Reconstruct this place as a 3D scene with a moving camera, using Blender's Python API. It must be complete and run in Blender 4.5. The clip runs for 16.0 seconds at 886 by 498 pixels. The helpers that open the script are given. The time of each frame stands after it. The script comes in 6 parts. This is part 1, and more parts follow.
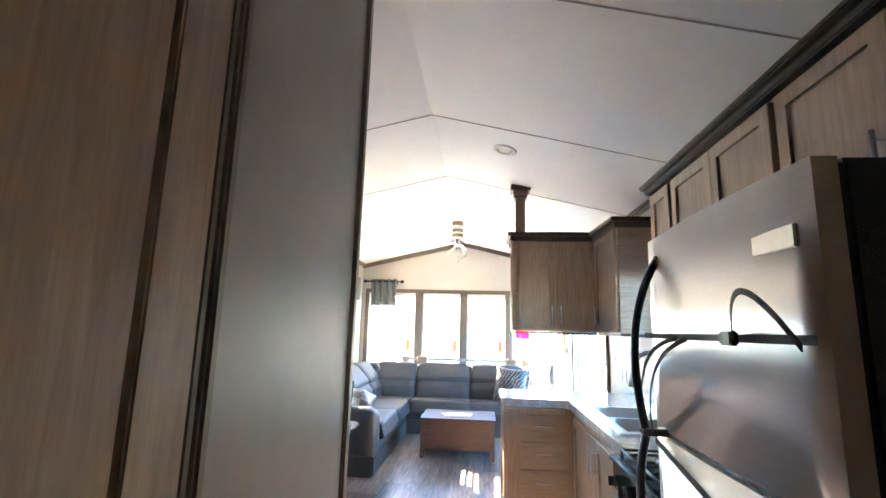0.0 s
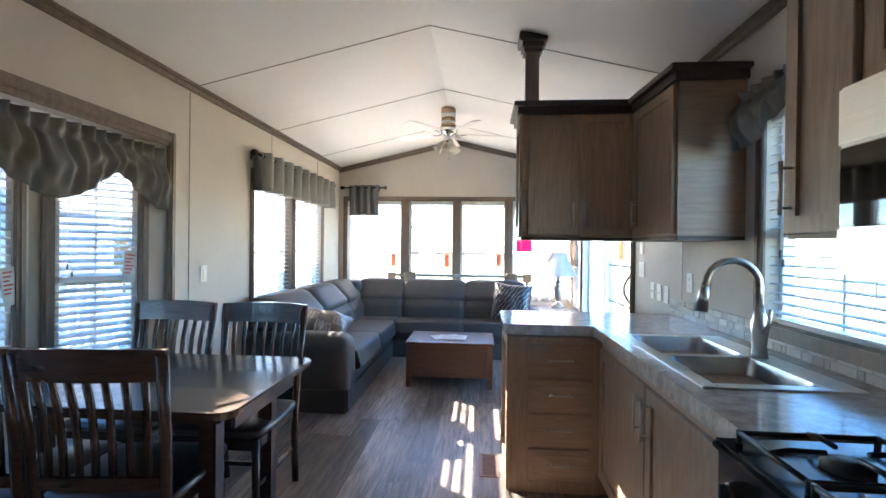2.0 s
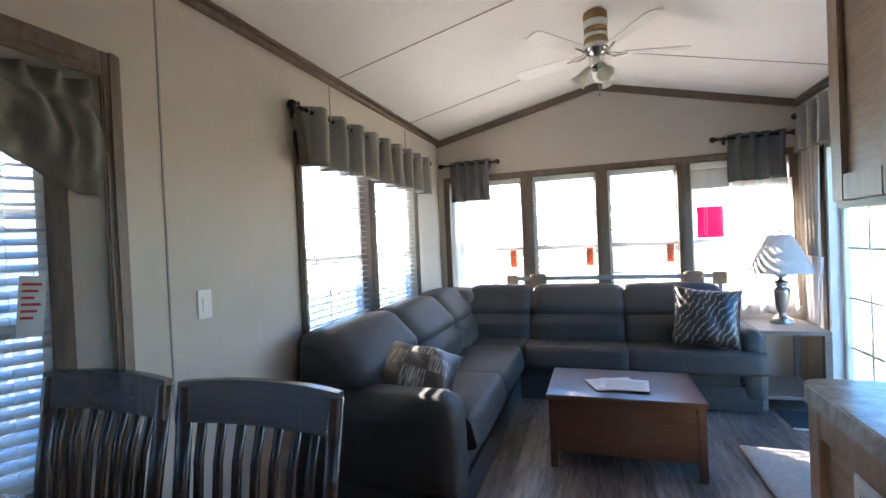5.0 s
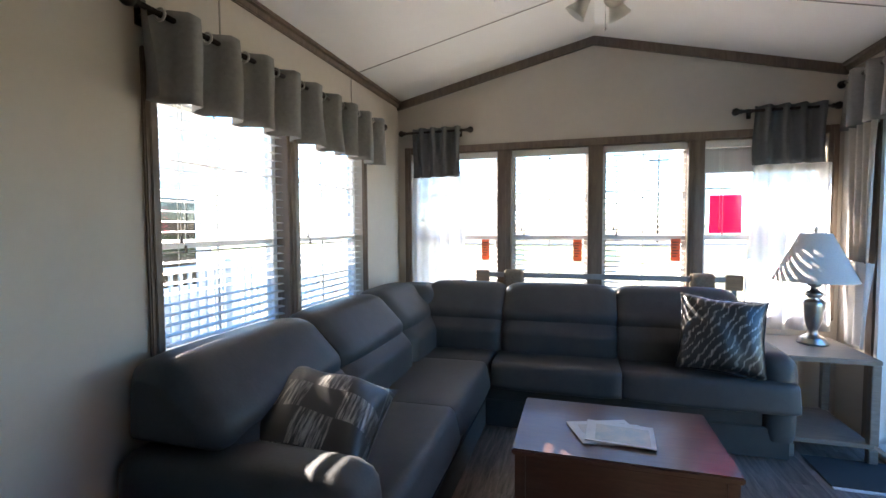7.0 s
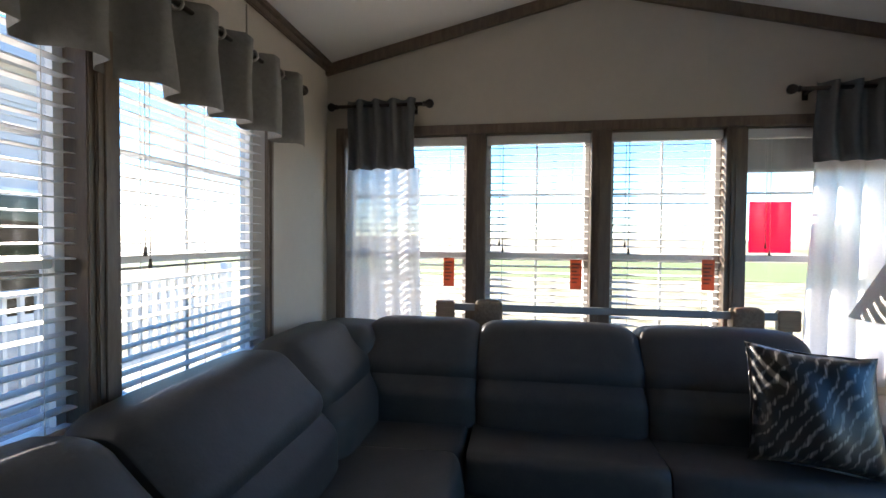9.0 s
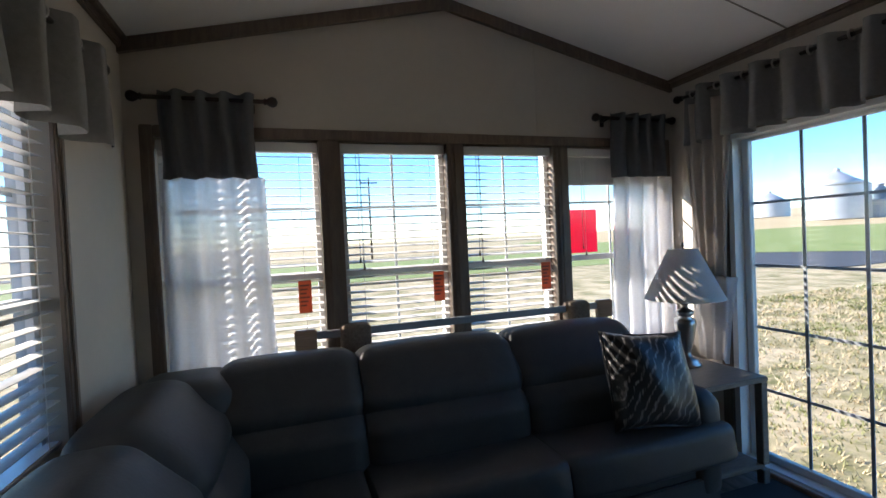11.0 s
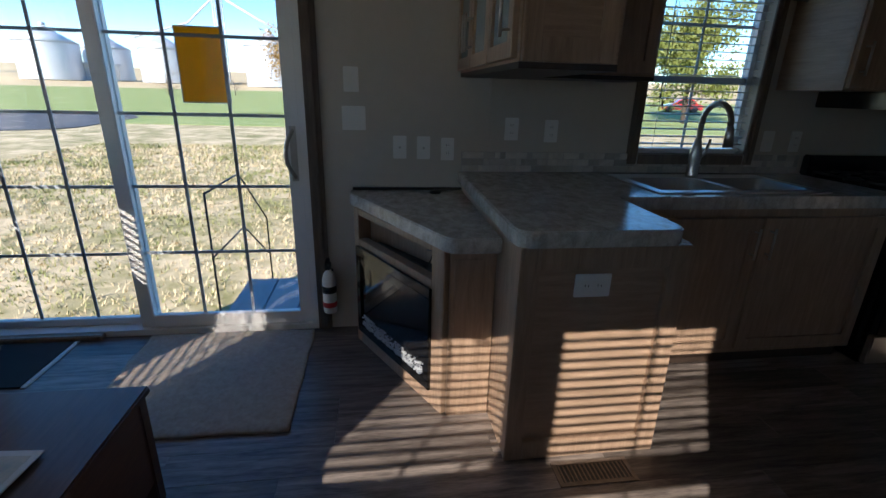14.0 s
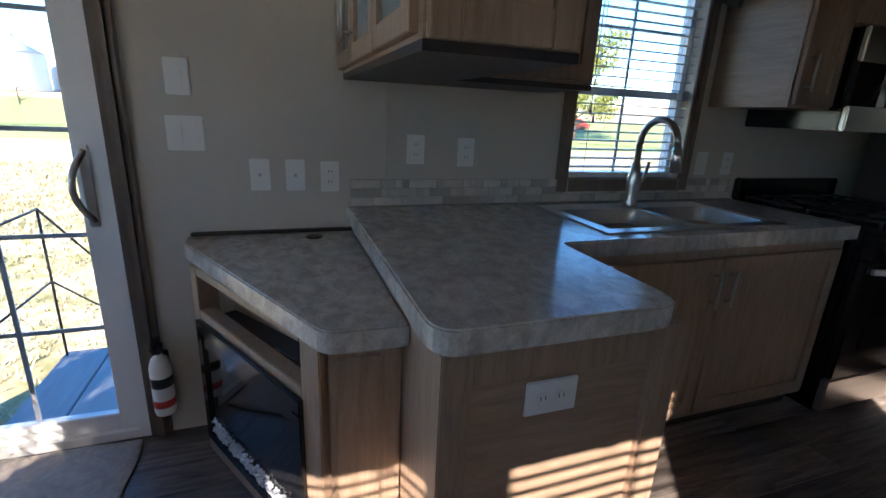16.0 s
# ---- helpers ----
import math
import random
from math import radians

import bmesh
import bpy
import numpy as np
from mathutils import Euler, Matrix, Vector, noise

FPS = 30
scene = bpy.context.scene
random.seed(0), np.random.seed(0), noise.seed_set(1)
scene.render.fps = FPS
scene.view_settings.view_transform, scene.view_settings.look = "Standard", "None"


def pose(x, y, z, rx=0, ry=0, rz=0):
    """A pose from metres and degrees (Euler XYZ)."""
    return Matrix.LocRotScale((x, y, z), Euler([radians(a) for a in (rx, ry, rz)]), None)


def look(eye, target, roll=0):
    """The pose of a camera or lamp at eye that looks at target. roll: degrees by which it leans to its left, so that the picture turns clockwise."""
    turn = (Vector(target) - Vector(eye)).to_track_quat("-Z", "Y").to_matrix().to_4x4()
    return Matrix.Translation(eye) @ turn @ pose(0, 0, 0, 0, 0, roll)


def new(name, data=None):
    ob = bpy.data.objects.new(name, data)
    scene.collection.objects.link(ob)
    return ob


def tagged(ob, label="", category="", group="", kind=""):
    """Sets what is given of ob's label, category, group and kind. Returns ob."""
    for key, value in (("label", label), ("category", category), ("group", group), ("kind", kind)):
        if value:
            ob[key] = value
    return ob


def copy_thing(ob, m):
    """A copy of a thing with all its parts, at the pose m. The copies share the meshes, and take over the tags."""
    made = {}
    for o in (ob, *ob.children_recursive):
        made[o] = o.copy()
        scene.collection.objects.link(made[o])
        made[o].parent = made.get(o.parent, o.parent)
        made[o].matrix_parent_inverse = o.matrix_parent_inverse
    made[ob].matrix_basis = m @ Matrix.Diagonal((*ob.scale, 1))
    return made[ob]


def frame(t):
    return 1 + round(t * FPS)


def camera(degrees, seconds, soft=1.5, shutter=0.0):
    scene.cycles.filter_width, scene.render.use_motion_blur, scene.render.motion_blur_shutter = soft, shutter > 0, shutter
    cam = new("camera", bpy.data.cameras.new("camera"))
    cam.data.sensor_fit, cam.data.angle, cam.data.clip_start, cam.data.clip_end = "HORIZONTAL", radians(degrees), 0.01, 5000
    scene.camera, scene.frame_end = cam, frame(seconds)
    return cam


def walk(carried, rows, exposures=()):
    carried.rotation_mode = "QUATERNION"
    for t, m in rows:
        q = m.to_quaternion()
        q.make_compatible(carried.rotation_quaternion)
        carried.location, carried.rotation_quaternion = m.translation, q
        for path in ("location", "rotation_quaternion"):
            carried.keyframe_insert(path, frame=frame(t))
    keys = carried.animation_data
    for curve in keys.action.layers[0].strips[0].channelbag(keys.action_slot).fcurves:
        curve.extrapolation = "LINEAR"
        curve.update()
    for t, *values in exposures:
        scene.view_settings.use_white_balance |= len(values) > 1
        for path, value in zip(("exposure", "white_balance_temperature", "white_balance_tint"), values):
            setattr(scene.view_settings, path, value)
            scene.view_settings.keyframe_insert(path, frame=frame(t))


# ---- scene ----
cam = camera(88.0, 16.0)
PATH = [
    (0, (0.799, 0.423, 1.412), (0.614, 2.385, 1.757), 1.5),
    (0.5, (0.767, 0.688, 1.366), (0.675, 2.683, 1.476), 0.6),
    (1, (0.823, 0.979, 1.309), (0.706, 2.975, 1.314), 0.3),
    (1.5, (0.834, 1.209, 1.323), (0.708, 3.205, 1.325), 0.6),
    (2, (0.788, 1.438, 1.346), (0.626, 3.432, 1.336), 0.7),
    (2.5, (0.726, 1.638, 1.336), (0.456, 3.62, 1.313), 0.6),
    (3, (0.744, 1.891, 1.316), (0.307, 3.843, 1.284), 0.3),
    (3.5, (0.688, 2.096, 1.327), (0.097, 4.006, 1.306), 0.3),
    (3.7, (0.65, 2.202, 1.335), (0.016, 4.099, 1.321), 0.4),
    (5.8, (0.32, 3.319, 1.36), (-0.287, 5.223, 1.305), -3.5),
    (6, (0.355, 3.327, 1.392), (-0.227, 5.24, 1.327), -2.8),
    (6.5, (0.351, 3.578, 1.385), (-0.182, 5.504, 1.317), -0.6),
    (7, (0.337, 3.914, 1.352), (-0.227, 5.831, 1.253), -0.3),
    (7.5, (0.267, 4.167, 1.356), (-0.276, 6.088, 1.221), 0.9),
    (8, (0.186, 4.404, 1.37), (-0.268, 6.345, 1.208), 2.3),
    (8.2, (0.161, 4.539, 1.354), (-0.284, 6.484, 1.216), 2.1),
    (10.3, (-0.338, 5.23, 1.392), (-0.156, 7.222, 1.372), -2.4),
    (10.5, (-0.382, 5.227, 1.409), (-0.095, 7.206, 1.375), -2.5),
    (11, (-0.469, 5.187, 1.423), (0.163, 7.083, 1.38), -2.7),
    (11.5, (-0.505, 5.199, 1.418), (0.634, 6.841, 1.34), -2.4),
    (12, (-0.507, 5.145, 1.41), (1.062, 6.378, 1.286), -2.4),
    (12.5, (-0.453, 5.062, 1.382), (1.41, 5.751, 1.15), -2.5),
    (13, (-0.43, 5.055, 1.357), (1.52, 5.288, 0.982), -1.2),
    (13.5, (-0.407, 5.053, 1.34), (1.524, 4.939, 0.83), 0.9),
    (14, (-0.397, 5.05, 1.32), (1.477, 4.78, 0.674), 1.6),
    (14.5, (-0.365, 5.006, 1.314), (1.492, 4.601, 0.694), 2.3),
    (15, (-0.254, 4.955, 1.343), (1.608, 4.515, 0.762), 2.8),
    (15.5, (0.065, 4.908, 1.281), (1.918, 4.426, 0.705), 2.8),
    (16, (0.224, 4.871, 1.295), (2.026, 4.217, 0.724), 2.7),
]
EXPOSURES = [(0, 6.3, 6850, 14), (0.7, 5.75, 6850, 14), (1.5, 5.15, 6800, 14), (3.7, 4.55, 6700, 14), (5.8, 4.05, 6700, 14), (7.0, 3.7, 6750, 14), (8.2, 3.2, 6750, 14), (10.3, 2.15, 6650, 14), (12, 2.0, 6450, 11), (13.5, 1.95, 6450, 11), (14.5, 2.0, 6500, 14), (15, 2.2, 6500, 15), (15.5, 2.55, 6550, 16), (16, 3.05, 6600, 16)]
walk(cam, [(t, look(eye, target, roll)) for t, eye, target, roll in PATH], EXPOSURES)

# ---- world and sun ----
SUN = Vector((-1.0, 0.72, 0.61)).normalized()
world = bpy.data.worlds.new("sky")
scene.world = world
world.use_nodes = True
wn = world.node_tree
sky = wn.nodes.new("ShaderNodeTexSky")
sky.sky_type, sky.sun_disc = "NISHITA", False
sky.sun_elevation = math.asin(SUN.z)
sky.air_density, sky.dust_density, sky.ozone_density = 1.0, 0.0, 3.0
sky.altitude = 1500
sky.sun_rotation = math.atan2(SUN.x, SUN.y)
deep = wn.nodes.new("ShaderNodeHueSaturation")
deep.inputs["Saturation"].default_value = 1.27
wn.links.new(sky.outputs[0], deep.inputs["Color"])
wn.links.new(deep.outputs[0], wn.nodes["Background"].inputs[0])
wn.nodes["Background"].inputs[1].default_value = 0.12
sun_data = bpy.data.lights.new("sun", "SUN")
sun_data.energy, sun_data.angle, sun_data.color = 4.6, radians(0.5), (1.0, 0.93, 0.84)
sun = new("sun", sun_data)
sun.matrix_world = look((-20, 12, 12), Vector((-20, 12, 12)) - SUN)


# ---- materials ----
def mat(name, c, c2=None, rough=0.6, metal=0.0, scale=8.0, stretch=(1, 1, 1), bump=0.0, fine=0.0, vary=0.0, spec=0.5, sheen=0.0, coat=0.0, band=(0.5, 0.95)):
    """Two-scale noise between c and c2, in object space (metres), with fine bump; vary: difference from piece to piece."""
    m = bpy.data.materials.new(name)
    m.use_nodes = True
    nt = m.node_tree
    b = nt.nodes["Principled BSDF"]
    b.inputs["Roughness"].default_value, b.inputs["Metallic"].default_value = rough, metal
    b.inputs["Specular IOR Level"].default_value = spec
    b.inputs["Coat Weight"].default_value = coat
    b.inputs["Sheen Weight"].default_value = sheen
    c2 = c2 or tuple(v * 0.82 for v in c)
    tc, mp = nt.nodes.new("ShaderNodeTexCoord"), nt.nodes.new("ShaderNodeMapping")
    mp.inputs["Scale"].default_value = stretch
    nt.links.new(tc.outputs["Object"], mp.inputs[0])
    vec = mp.outputs[0]
    info = nt.nodes.new("ShaderNodeObjectInfo")
    if vary:
        off = nt.nodes.new("ShaderNodeVectorMath")
        off.operation = "MULTIPLY_ADD"
        comb = nt.nodes.new("ShaderNodeCombineXYZ")
        for k in range(3):
            nt.links.new(info.outputs["Random"], comb.inputs[k])
        off.inputs[1].default_value = (37, 53, 71)
        nt.links.new(comb.outputs[0], off.inputs[0])
        nt.links.new(vec, off.inputs[2])
        vec = off.outputs[0]
    n1, n2 = nt.nodes.new("ShaderNodeTexNoise"), nt.nodes.new("ShaderNodeTexNoise")
    n1.inputs["Scale"].default_value, n1.inputs["Detail"].default_value, n1.inputs["Distortion"].default_value = scale, 6, 0.6
    n2.inputs["Scale"].default_value, n2.inputs["Detail"].default_value = scale * 7, 4
    add = nt.nodes.new("ShaderNodeMath")
    add.operation = "MULTIPLY_ADD"
    add.inputs[1].default_value = 0.45
    nt.links.new(vec, n1.inputs["Vector"])
    nt.links.new(vec, n2.inputs["Vector"])
    nt.links.new(n2.outputs[0], add.inputs[0])
    nt.links.new(n1.outputs[0], add.inputs[2])
    ramp = nt.nodes.new("ShaderNodeMapRange")
    ramp.inputs["From Min"].default_value, ramp.inputs["From Max"].default_value = band
    nt.links.new(add.outputs[0], ramp.inputs["Value"])
    mix = nt.nodes.new("ShaderNodeMix")
    mix.data_type = "RGBA"
    mix.inputs["A"].default_value, mix.inputs["B"].default_value = (*c, 1), (*c2, 1)
    nt.links.new(ramp.outputs[0], mix.inputs["Factor"])
    out = mix.outputs["Result"]
    if vary:
        hsv, mr = nt.nodes.new("ShaderNodeHueSaturation"), nt.nodes.new("ShaderNodeMapRange")
        mr.inputs["To Min"].default_value, mr.inputs["To Max"].default_value = 1 - vary, 1 + vary
        nt.links.new(info.outputs["Random"], mr.inputs["Value"])
        nt.links.new(mr.outputs[0], hsv.inputs["Value"])
        nt.links.new(out, hsv.inputs["Color"])
        out = hsv.outputs[0]
    nt.links.new(out, b.inputs["Base Color"])
    if bump or fine:
        bp = nt.nodes.new("ShaderNodeBump")
        bp.inputs["Strength"].default_value, bp.inputs["Distance"].default_value = max(bump, fine), 0.002
        nt.links.new((n2 if fine > bump else n1).outputs[0], bp.inputs["Height"])
        nt.links.new(bp.outputs[0], b.inputs["Normal"])
    return m


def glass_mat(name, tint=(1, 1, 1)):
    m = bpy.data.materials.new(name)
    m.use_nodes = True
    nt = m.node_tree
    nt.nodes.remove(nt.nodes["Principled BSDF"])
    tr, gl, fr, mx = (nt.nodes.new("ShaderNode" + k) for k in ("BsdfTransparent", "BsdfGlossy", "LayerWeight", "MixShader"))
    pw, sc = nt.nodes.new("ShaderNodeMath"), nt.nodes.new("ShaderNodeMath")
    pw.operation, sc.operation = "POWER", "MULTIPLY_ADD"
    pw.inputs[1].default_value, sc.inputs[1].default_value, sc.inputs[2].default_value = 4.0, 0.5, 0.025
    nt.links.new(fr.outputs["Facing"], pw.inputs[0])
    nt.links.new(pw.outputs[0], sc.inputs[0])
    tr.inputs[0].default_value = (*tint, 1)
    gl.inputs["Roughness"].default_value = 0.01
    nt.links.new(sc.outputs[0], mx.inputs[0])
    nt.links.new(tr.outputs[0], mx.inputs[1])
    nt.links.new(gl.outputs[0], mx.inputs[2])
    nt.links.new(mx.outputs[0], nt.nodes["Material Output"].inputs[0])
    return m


def cloth_mat(name, c, through_share, rough=0.9, scale=60.0, clear=0.0):
    """Thin cloth: diffuse, light passing through it, and open weave (clear)."""
    m = mat(name, c, rough=rough, scale=scale, fine=0.4)
    nt = m.node_tree
    b = nt.nodes["Principled BSDF"]
    tl, mx = nt.nodes.new("ShaderNodeBsdfTranslucent"), nt.nodes.new("ShaderNodeMixShader")
    tl.inputs[0].default_value = (*c, 1)
    mx.inputs[0].default_value = through_share
    nt.links.new(b.outputs[0], mx.inputs[1])
    nt.links.new(tl.outputs[0], mx.inputs[2])
    end = mx
    if clear:
        tp, m2 = nt.nodes.new("ShaderNodeBsdfTransparent"), nt.nodes.new("ShaderNodeMixShader")
        m2.inputs[0].default_value = clear
        nt.links.new(mx.outputs[0], m2.inputs[1])
        nt.links.new(tp.outputs[0], m2.inputs[2])
        end = m2
    nt.links.new(end.outputs[0], nt.nodes["Material Output"].inputs[0])
    return m


M_WALL = mat("wall_vinyl", (0.55, 0.50, 0.43), (0.51, 0.465, 0.40), 0.65, scale=3, fine=0.15)
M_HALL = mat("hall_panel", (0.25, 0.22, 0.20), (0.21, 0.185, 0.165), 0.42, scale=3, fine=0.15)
M_CEIL = mat("ceiling_panel", (0.86, 0.845, 0.81), (0.83, 0.815, 0.785), 0.7, scale=2, fine=0.25)
M_SEAM = mat("seam_grey", (0.32, 0.29, 0.26), rough=0.7)
M_TRIM = mat("trim_wood", (0.20, 0.15, 0.115), (0.12, 0.088, 0.066), 0.45, scale=6, stretch=(6, 6, 1), bump=0.2)
M_OAKX = mat("oak_grain_level", (0.40, 0.275, 0.19), (0.27, 0.18, 0.12), 0.42, scale=5, stretch=(1.2, 1.2, 14), bump=0.15, vary=0.06)
M_OAK = mat("oak_grain_upright", (0.40, 0.275, 0.19), (0.27, 0.18, 0.12), 0.42, scale=5, stretch=(12, 12, 1.0), bump=0.15, vary=0.06)
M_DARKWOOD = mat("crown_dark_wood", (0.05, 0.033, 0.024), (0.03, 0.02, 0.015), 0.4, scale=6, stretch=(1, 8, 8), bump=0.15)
M_ESPRESSO = mat("espresso_wood", (0.055, 0.033, 0.024), (0.03, 0.018, 0.013), 0.27, scale=6, stretch=(1.5, 12, 12), bump=0.12, coat=0.2)
M_CHERRY = mat("brown_table_wood", (0.115, 0.06, 0.04), (0.07, 0.036, 0.025), 0.34, scale=6, stretch=(1.5, 12, 12), bump=0.12, coat=0.15)
M_GREYWOOD = mat("grey_wash_wood", (0.20, 0.17, 0.145), (0.13, 0.11, 0.095), 0.45, scale=6, stretch=(2, 12, 12), bump=0.15)
M_LEATHER = mat("grey_leather", (0.043, 0.044, 0.045), (0.033, 0.034, 0.035), 0.52, scale=12, fine=0.35, spec=0.35)
M_SEATPAD = mat("black_seat_vinyl", (0.022, 0.022, 0.024), (0.015, 0.015, 0.016), 0.3, scale=12, fine=0.2)
M_PLANK = mat("vinyl_plank", (0.27, 0.225, 0.195), (0.06, 0.048, 0.042), 0.36, scale=5, stretch=(9, 0.8, 1), bump=0.12, vary=0.42)
M_JOINT = mat("plank_joint", (0.05, 0.042, 0.037), rough=0.7)
M_STONE = mat("laminate_stone", (0.57, 0.54, 0.495), (0.35, 0.32, 0.285), 0.17, scale=18, stretch=(1, 1.3, 1), bump=0.03, band=(0.52, 0.92))
M_STEEL = mat("brushed_steel", (0.74, 0.72, 0.69), (0.68, 0.66, 0.63), 0.30, metal=1.0, scale=5, stretch=(1, 1, 60))
M_FRIDGESIDE = mat("black_textured_side", (0.045, 0.042, 0.040), (0.035, 0.033, 0.031), 0.45, scale=60, fine=0.5)
M_NICKEL = mat("satin_nickel", (0.55, 0.53, 0.50), rough=0.28, metal=1.0)
M_CHROME = mat("chrome", (0.75, 0.75, 0.75), (0.7, 0.7, 0.7), 0.12, metal=1.0)
M_BLACK = mat("black_enamel", (0.012, 0.012, 0.013), rough=0.16)
M_BLACKMATT = mat("black_iron", (0.02, 0.02, 0.02), rough=0.5, fine=0.2)
M_BLACKGLASS = mat("black_glass", (0.01, 0.01, 0.011), (0.009, 0.009, 0.01), rough=0.03)
M_WEB = mat("grey_webbing", (0.10, 0.105, 0.115), (0.06, 0.063, 0.07), 0.8, scale=80, fine=0.5)
M_HANDLE = mat("dark_grey_plastic", (0.055, 0.058, 0.062), rough=0.35)
M_WHITE = mat("white_plastic", (0.78, 0.77, 0.74), (0.75, 0.74, 0.71), 0.35)
M_VINYL = mat("white_vinyl_frame", (0.80, 0.80, 0.79), (0.76, 0.76, 0.75), 0.4)
M_BAR = mat("grey_grille_bar", (0.62, 0.65, 0.69), rough=0.4)
M_SLAT = cloth_mat("blind_slat", (0.74, 0.73, 0.71), 0.04, 0.5, 10)
M_VALANCE = cloth_mat("grey_linen", (0.27, 0.265, 0.255), 0.16, 0.9, 50)
M_DKVAL = cloth_mat("charcoal_satin", (0.15, 0.155, 0.16), 0.1, 0.6, 50)
M_SATIN = cloth_mat("grey_gathered_satin", (0.19, 0.19, 0.17), 0.22, 0.45, 40)
M_SHEER = cloth_mat("white_sheer", (0.85, 0.85, 0.87), 0.5, 0.9, 80, clear=0.30)
M_DRAPE = cloth_mat("beige_drape", (0.62, 0.56, 0.50), 0.3, 0.9, 60)
M_SHADE = cloth_mat("lamp_shade_linen", (0.80, 0.79, 0.77), 0.35, 0.8, 120)
M_RUG = mat("beige_rug", (0.42, 0.35, 0.28), (0.30, 0.24, 0.185), 0.95, scale=45, fine=1.0, sheen=0.3)
M_MAT = mat("dark_door_mat", (0.03, 0.03, 0.032), rough=0.9, scale=80, fine=0.8)
def weave_mat(name, zebra):
    """Black satin with silver threads, in woven blocks or in wavy slanting stripes."""
    m = mat(name, (0.018, 0.017, 0.016), (0.03, 0.028, 0.026), 0.34, scale=30, fine=0.35)
    nt = m.node_tree
    b = nt.nodes["Principled BSDF"]
    tc, mp = nt.nodes.new("ShaderNodeTexCoord"), nt.nodes.new("ShaderNodeMapping")
    nt.links.new(tc.outputs["Object"], mp.inputs[0])
    thread = nt.nodes.new("ShaderNodeTexNoise")
    thread.inputs["Scale"].default_value, thread.inputs["Detail"].default_value = 14, 5
    long_way = nt.nodes.new("ShaderNodeMapping")
    long_way.inputs["Scale"].default_value = (9, 1, 0.8)
    nt.links.new(tc.outputs["Object"], long_way.inputs[0])
    nt.links.new(long_way.outputs[0], thread.inputs["Vector"])
    if zebra:
        mp.inputs["Rotation"].default_value = (0, radians(-32), 0)
        shape = nt.nodes.new("ShaderNodeTexWave")
        shape.inputs["Scale"].default_value, shape.inputs["Distortion"].default_value, shape.inputs["Detail Scale"].default_value = 8.0, 6.0, 1.5
        nt.links.new(mp.outputs[0], shape.inputs["Vector"])
        src = shape.outputs["Fac"]
    else:
        mp.inputs["Scale"].default_value = (1, 0.01, 1)
        mp.inputs["Location"].default_value = (0.03, 0.003, 0.05)
        shape = nt.nodes.new("ShaderNodeTexChecker")
        shape.inputs["Scale"].default_value = 7.5
        nt.links.new(mp.outputs[0], shape.inputs["Vector"])
        src = shape.outputs["Fac"]
    mul, rng = nt.nodes.new("ShaderNodeMath"), nt.nodes.new("ShaderNodeMapRange")
    mul.operation = "MULTIPLY"
    nt.links.new(src, mul.inputs[0])
    nt.links.new(thread.outputs[0], mul.inputs[1])
    rng.inputs["From Min"].default_value, rng.inputs["From Max"].default_value = (0.36, 0.60) if zebra else (0.43, 0.66)
    nt.links.new(mul.outputs[0], rng.inputs["Value"])
    mix = nt.nodes.new("ShaderNodeMix")
    mix.data_type = "RGBA"
    mix.inputs["A"].default_value, mix.inputs["B"].default_value = (0.012, 0.0115, 0.011, 1), (0.26, 0.245, 0.23, 1)
    nt.links.new(rng.outputs[0], mix.inputs["Factor"])
    nt.links.new(mix.outputs["Result"], b.inputs["Base Color"])
    return m


M_PILLOW_ZEBRA = weave_mat("zebra_satin", True)
M_PILLOW_BLOCK = weave_mat("block_woven_satin", False)
M_PAPER = mat("paper", (0.72, 0.71, 0.68), rough=0.6)
M_INK = mat("printed_picture", (0.35, 0.40, 0.38), (0.62, 0.55, 0.45), 0.4, scale=14)
M_PINK = cloth_mat("pink_sheet", (0.85, 0.05, 0.19), 0.6, 0.6, 4)
M_YELLOW = cloth_mat("yellow_sheet", (0.80, 0.44, 0.015), 0.7, 0.6, 4)
M_TAG = cloth_mat("orange_tag", (0.72, 0.25, 0.13), 0.45, 0.6, 8)
M_RED = mat("red_print", (0.6, 0.03, 0.03), rough=0.5)
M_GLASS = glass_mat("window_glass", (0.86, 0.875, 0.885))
M_FROST = mat("cabinet_pane", (0.25, 0.30, 0.32), (0.22, 0.27, 0.29), 0.08)
M_LAMPGLASS = cloth_mat("frosted_lamp_glass", (0.8, 0.78, 0.72), 0.5, 0.3, 20)
M_CORK = mat("tan_band", (0.42, 0.27, 0.13), (0.34, 0.21, 0.10), 0.6, scale=20)
M_ROD = mat("bronze_rod", (0.03, 0.022, 0.018), rough=0.35, metal=0.6)
M_TILE = mat("mosaic_tile", (0.52, 0.49, 0.44), (0.40, 0.37, 0.33), 0.3, scale=14, vary=0.3)
M_GROUT = mat("grout", (0.45, 0.43, 0.40), rough=0.8)
M_CRYSTAL = mat("clear_crystal_bits", (0.60, 0.62, 0.65), (0.3, 0.32, 0.35), 0.08)
M_CARPETPAD = mat("brown_carpet_pad", (0.25, 0.19, 0.14), (0.15, 0.11, 0.08), 0.95, scale=60, fine=1.0)
M_RAIL = mat("grey_blue_rail", (0.30, 0.33, 0.36), rough=0.4)
M_GRASS = mat("lawn_ground", (0.52, 0.41, 0.25), (0.17, 0.155, 0.05), 0.95, scale=1.1, bump=1.0, band=(0.58, 0.92))
M_STRAW = mat("straw_blade", (0.60, 0.49, 0.31), (0.42, 0.32, 0.18), 0.9, scale=1.0)
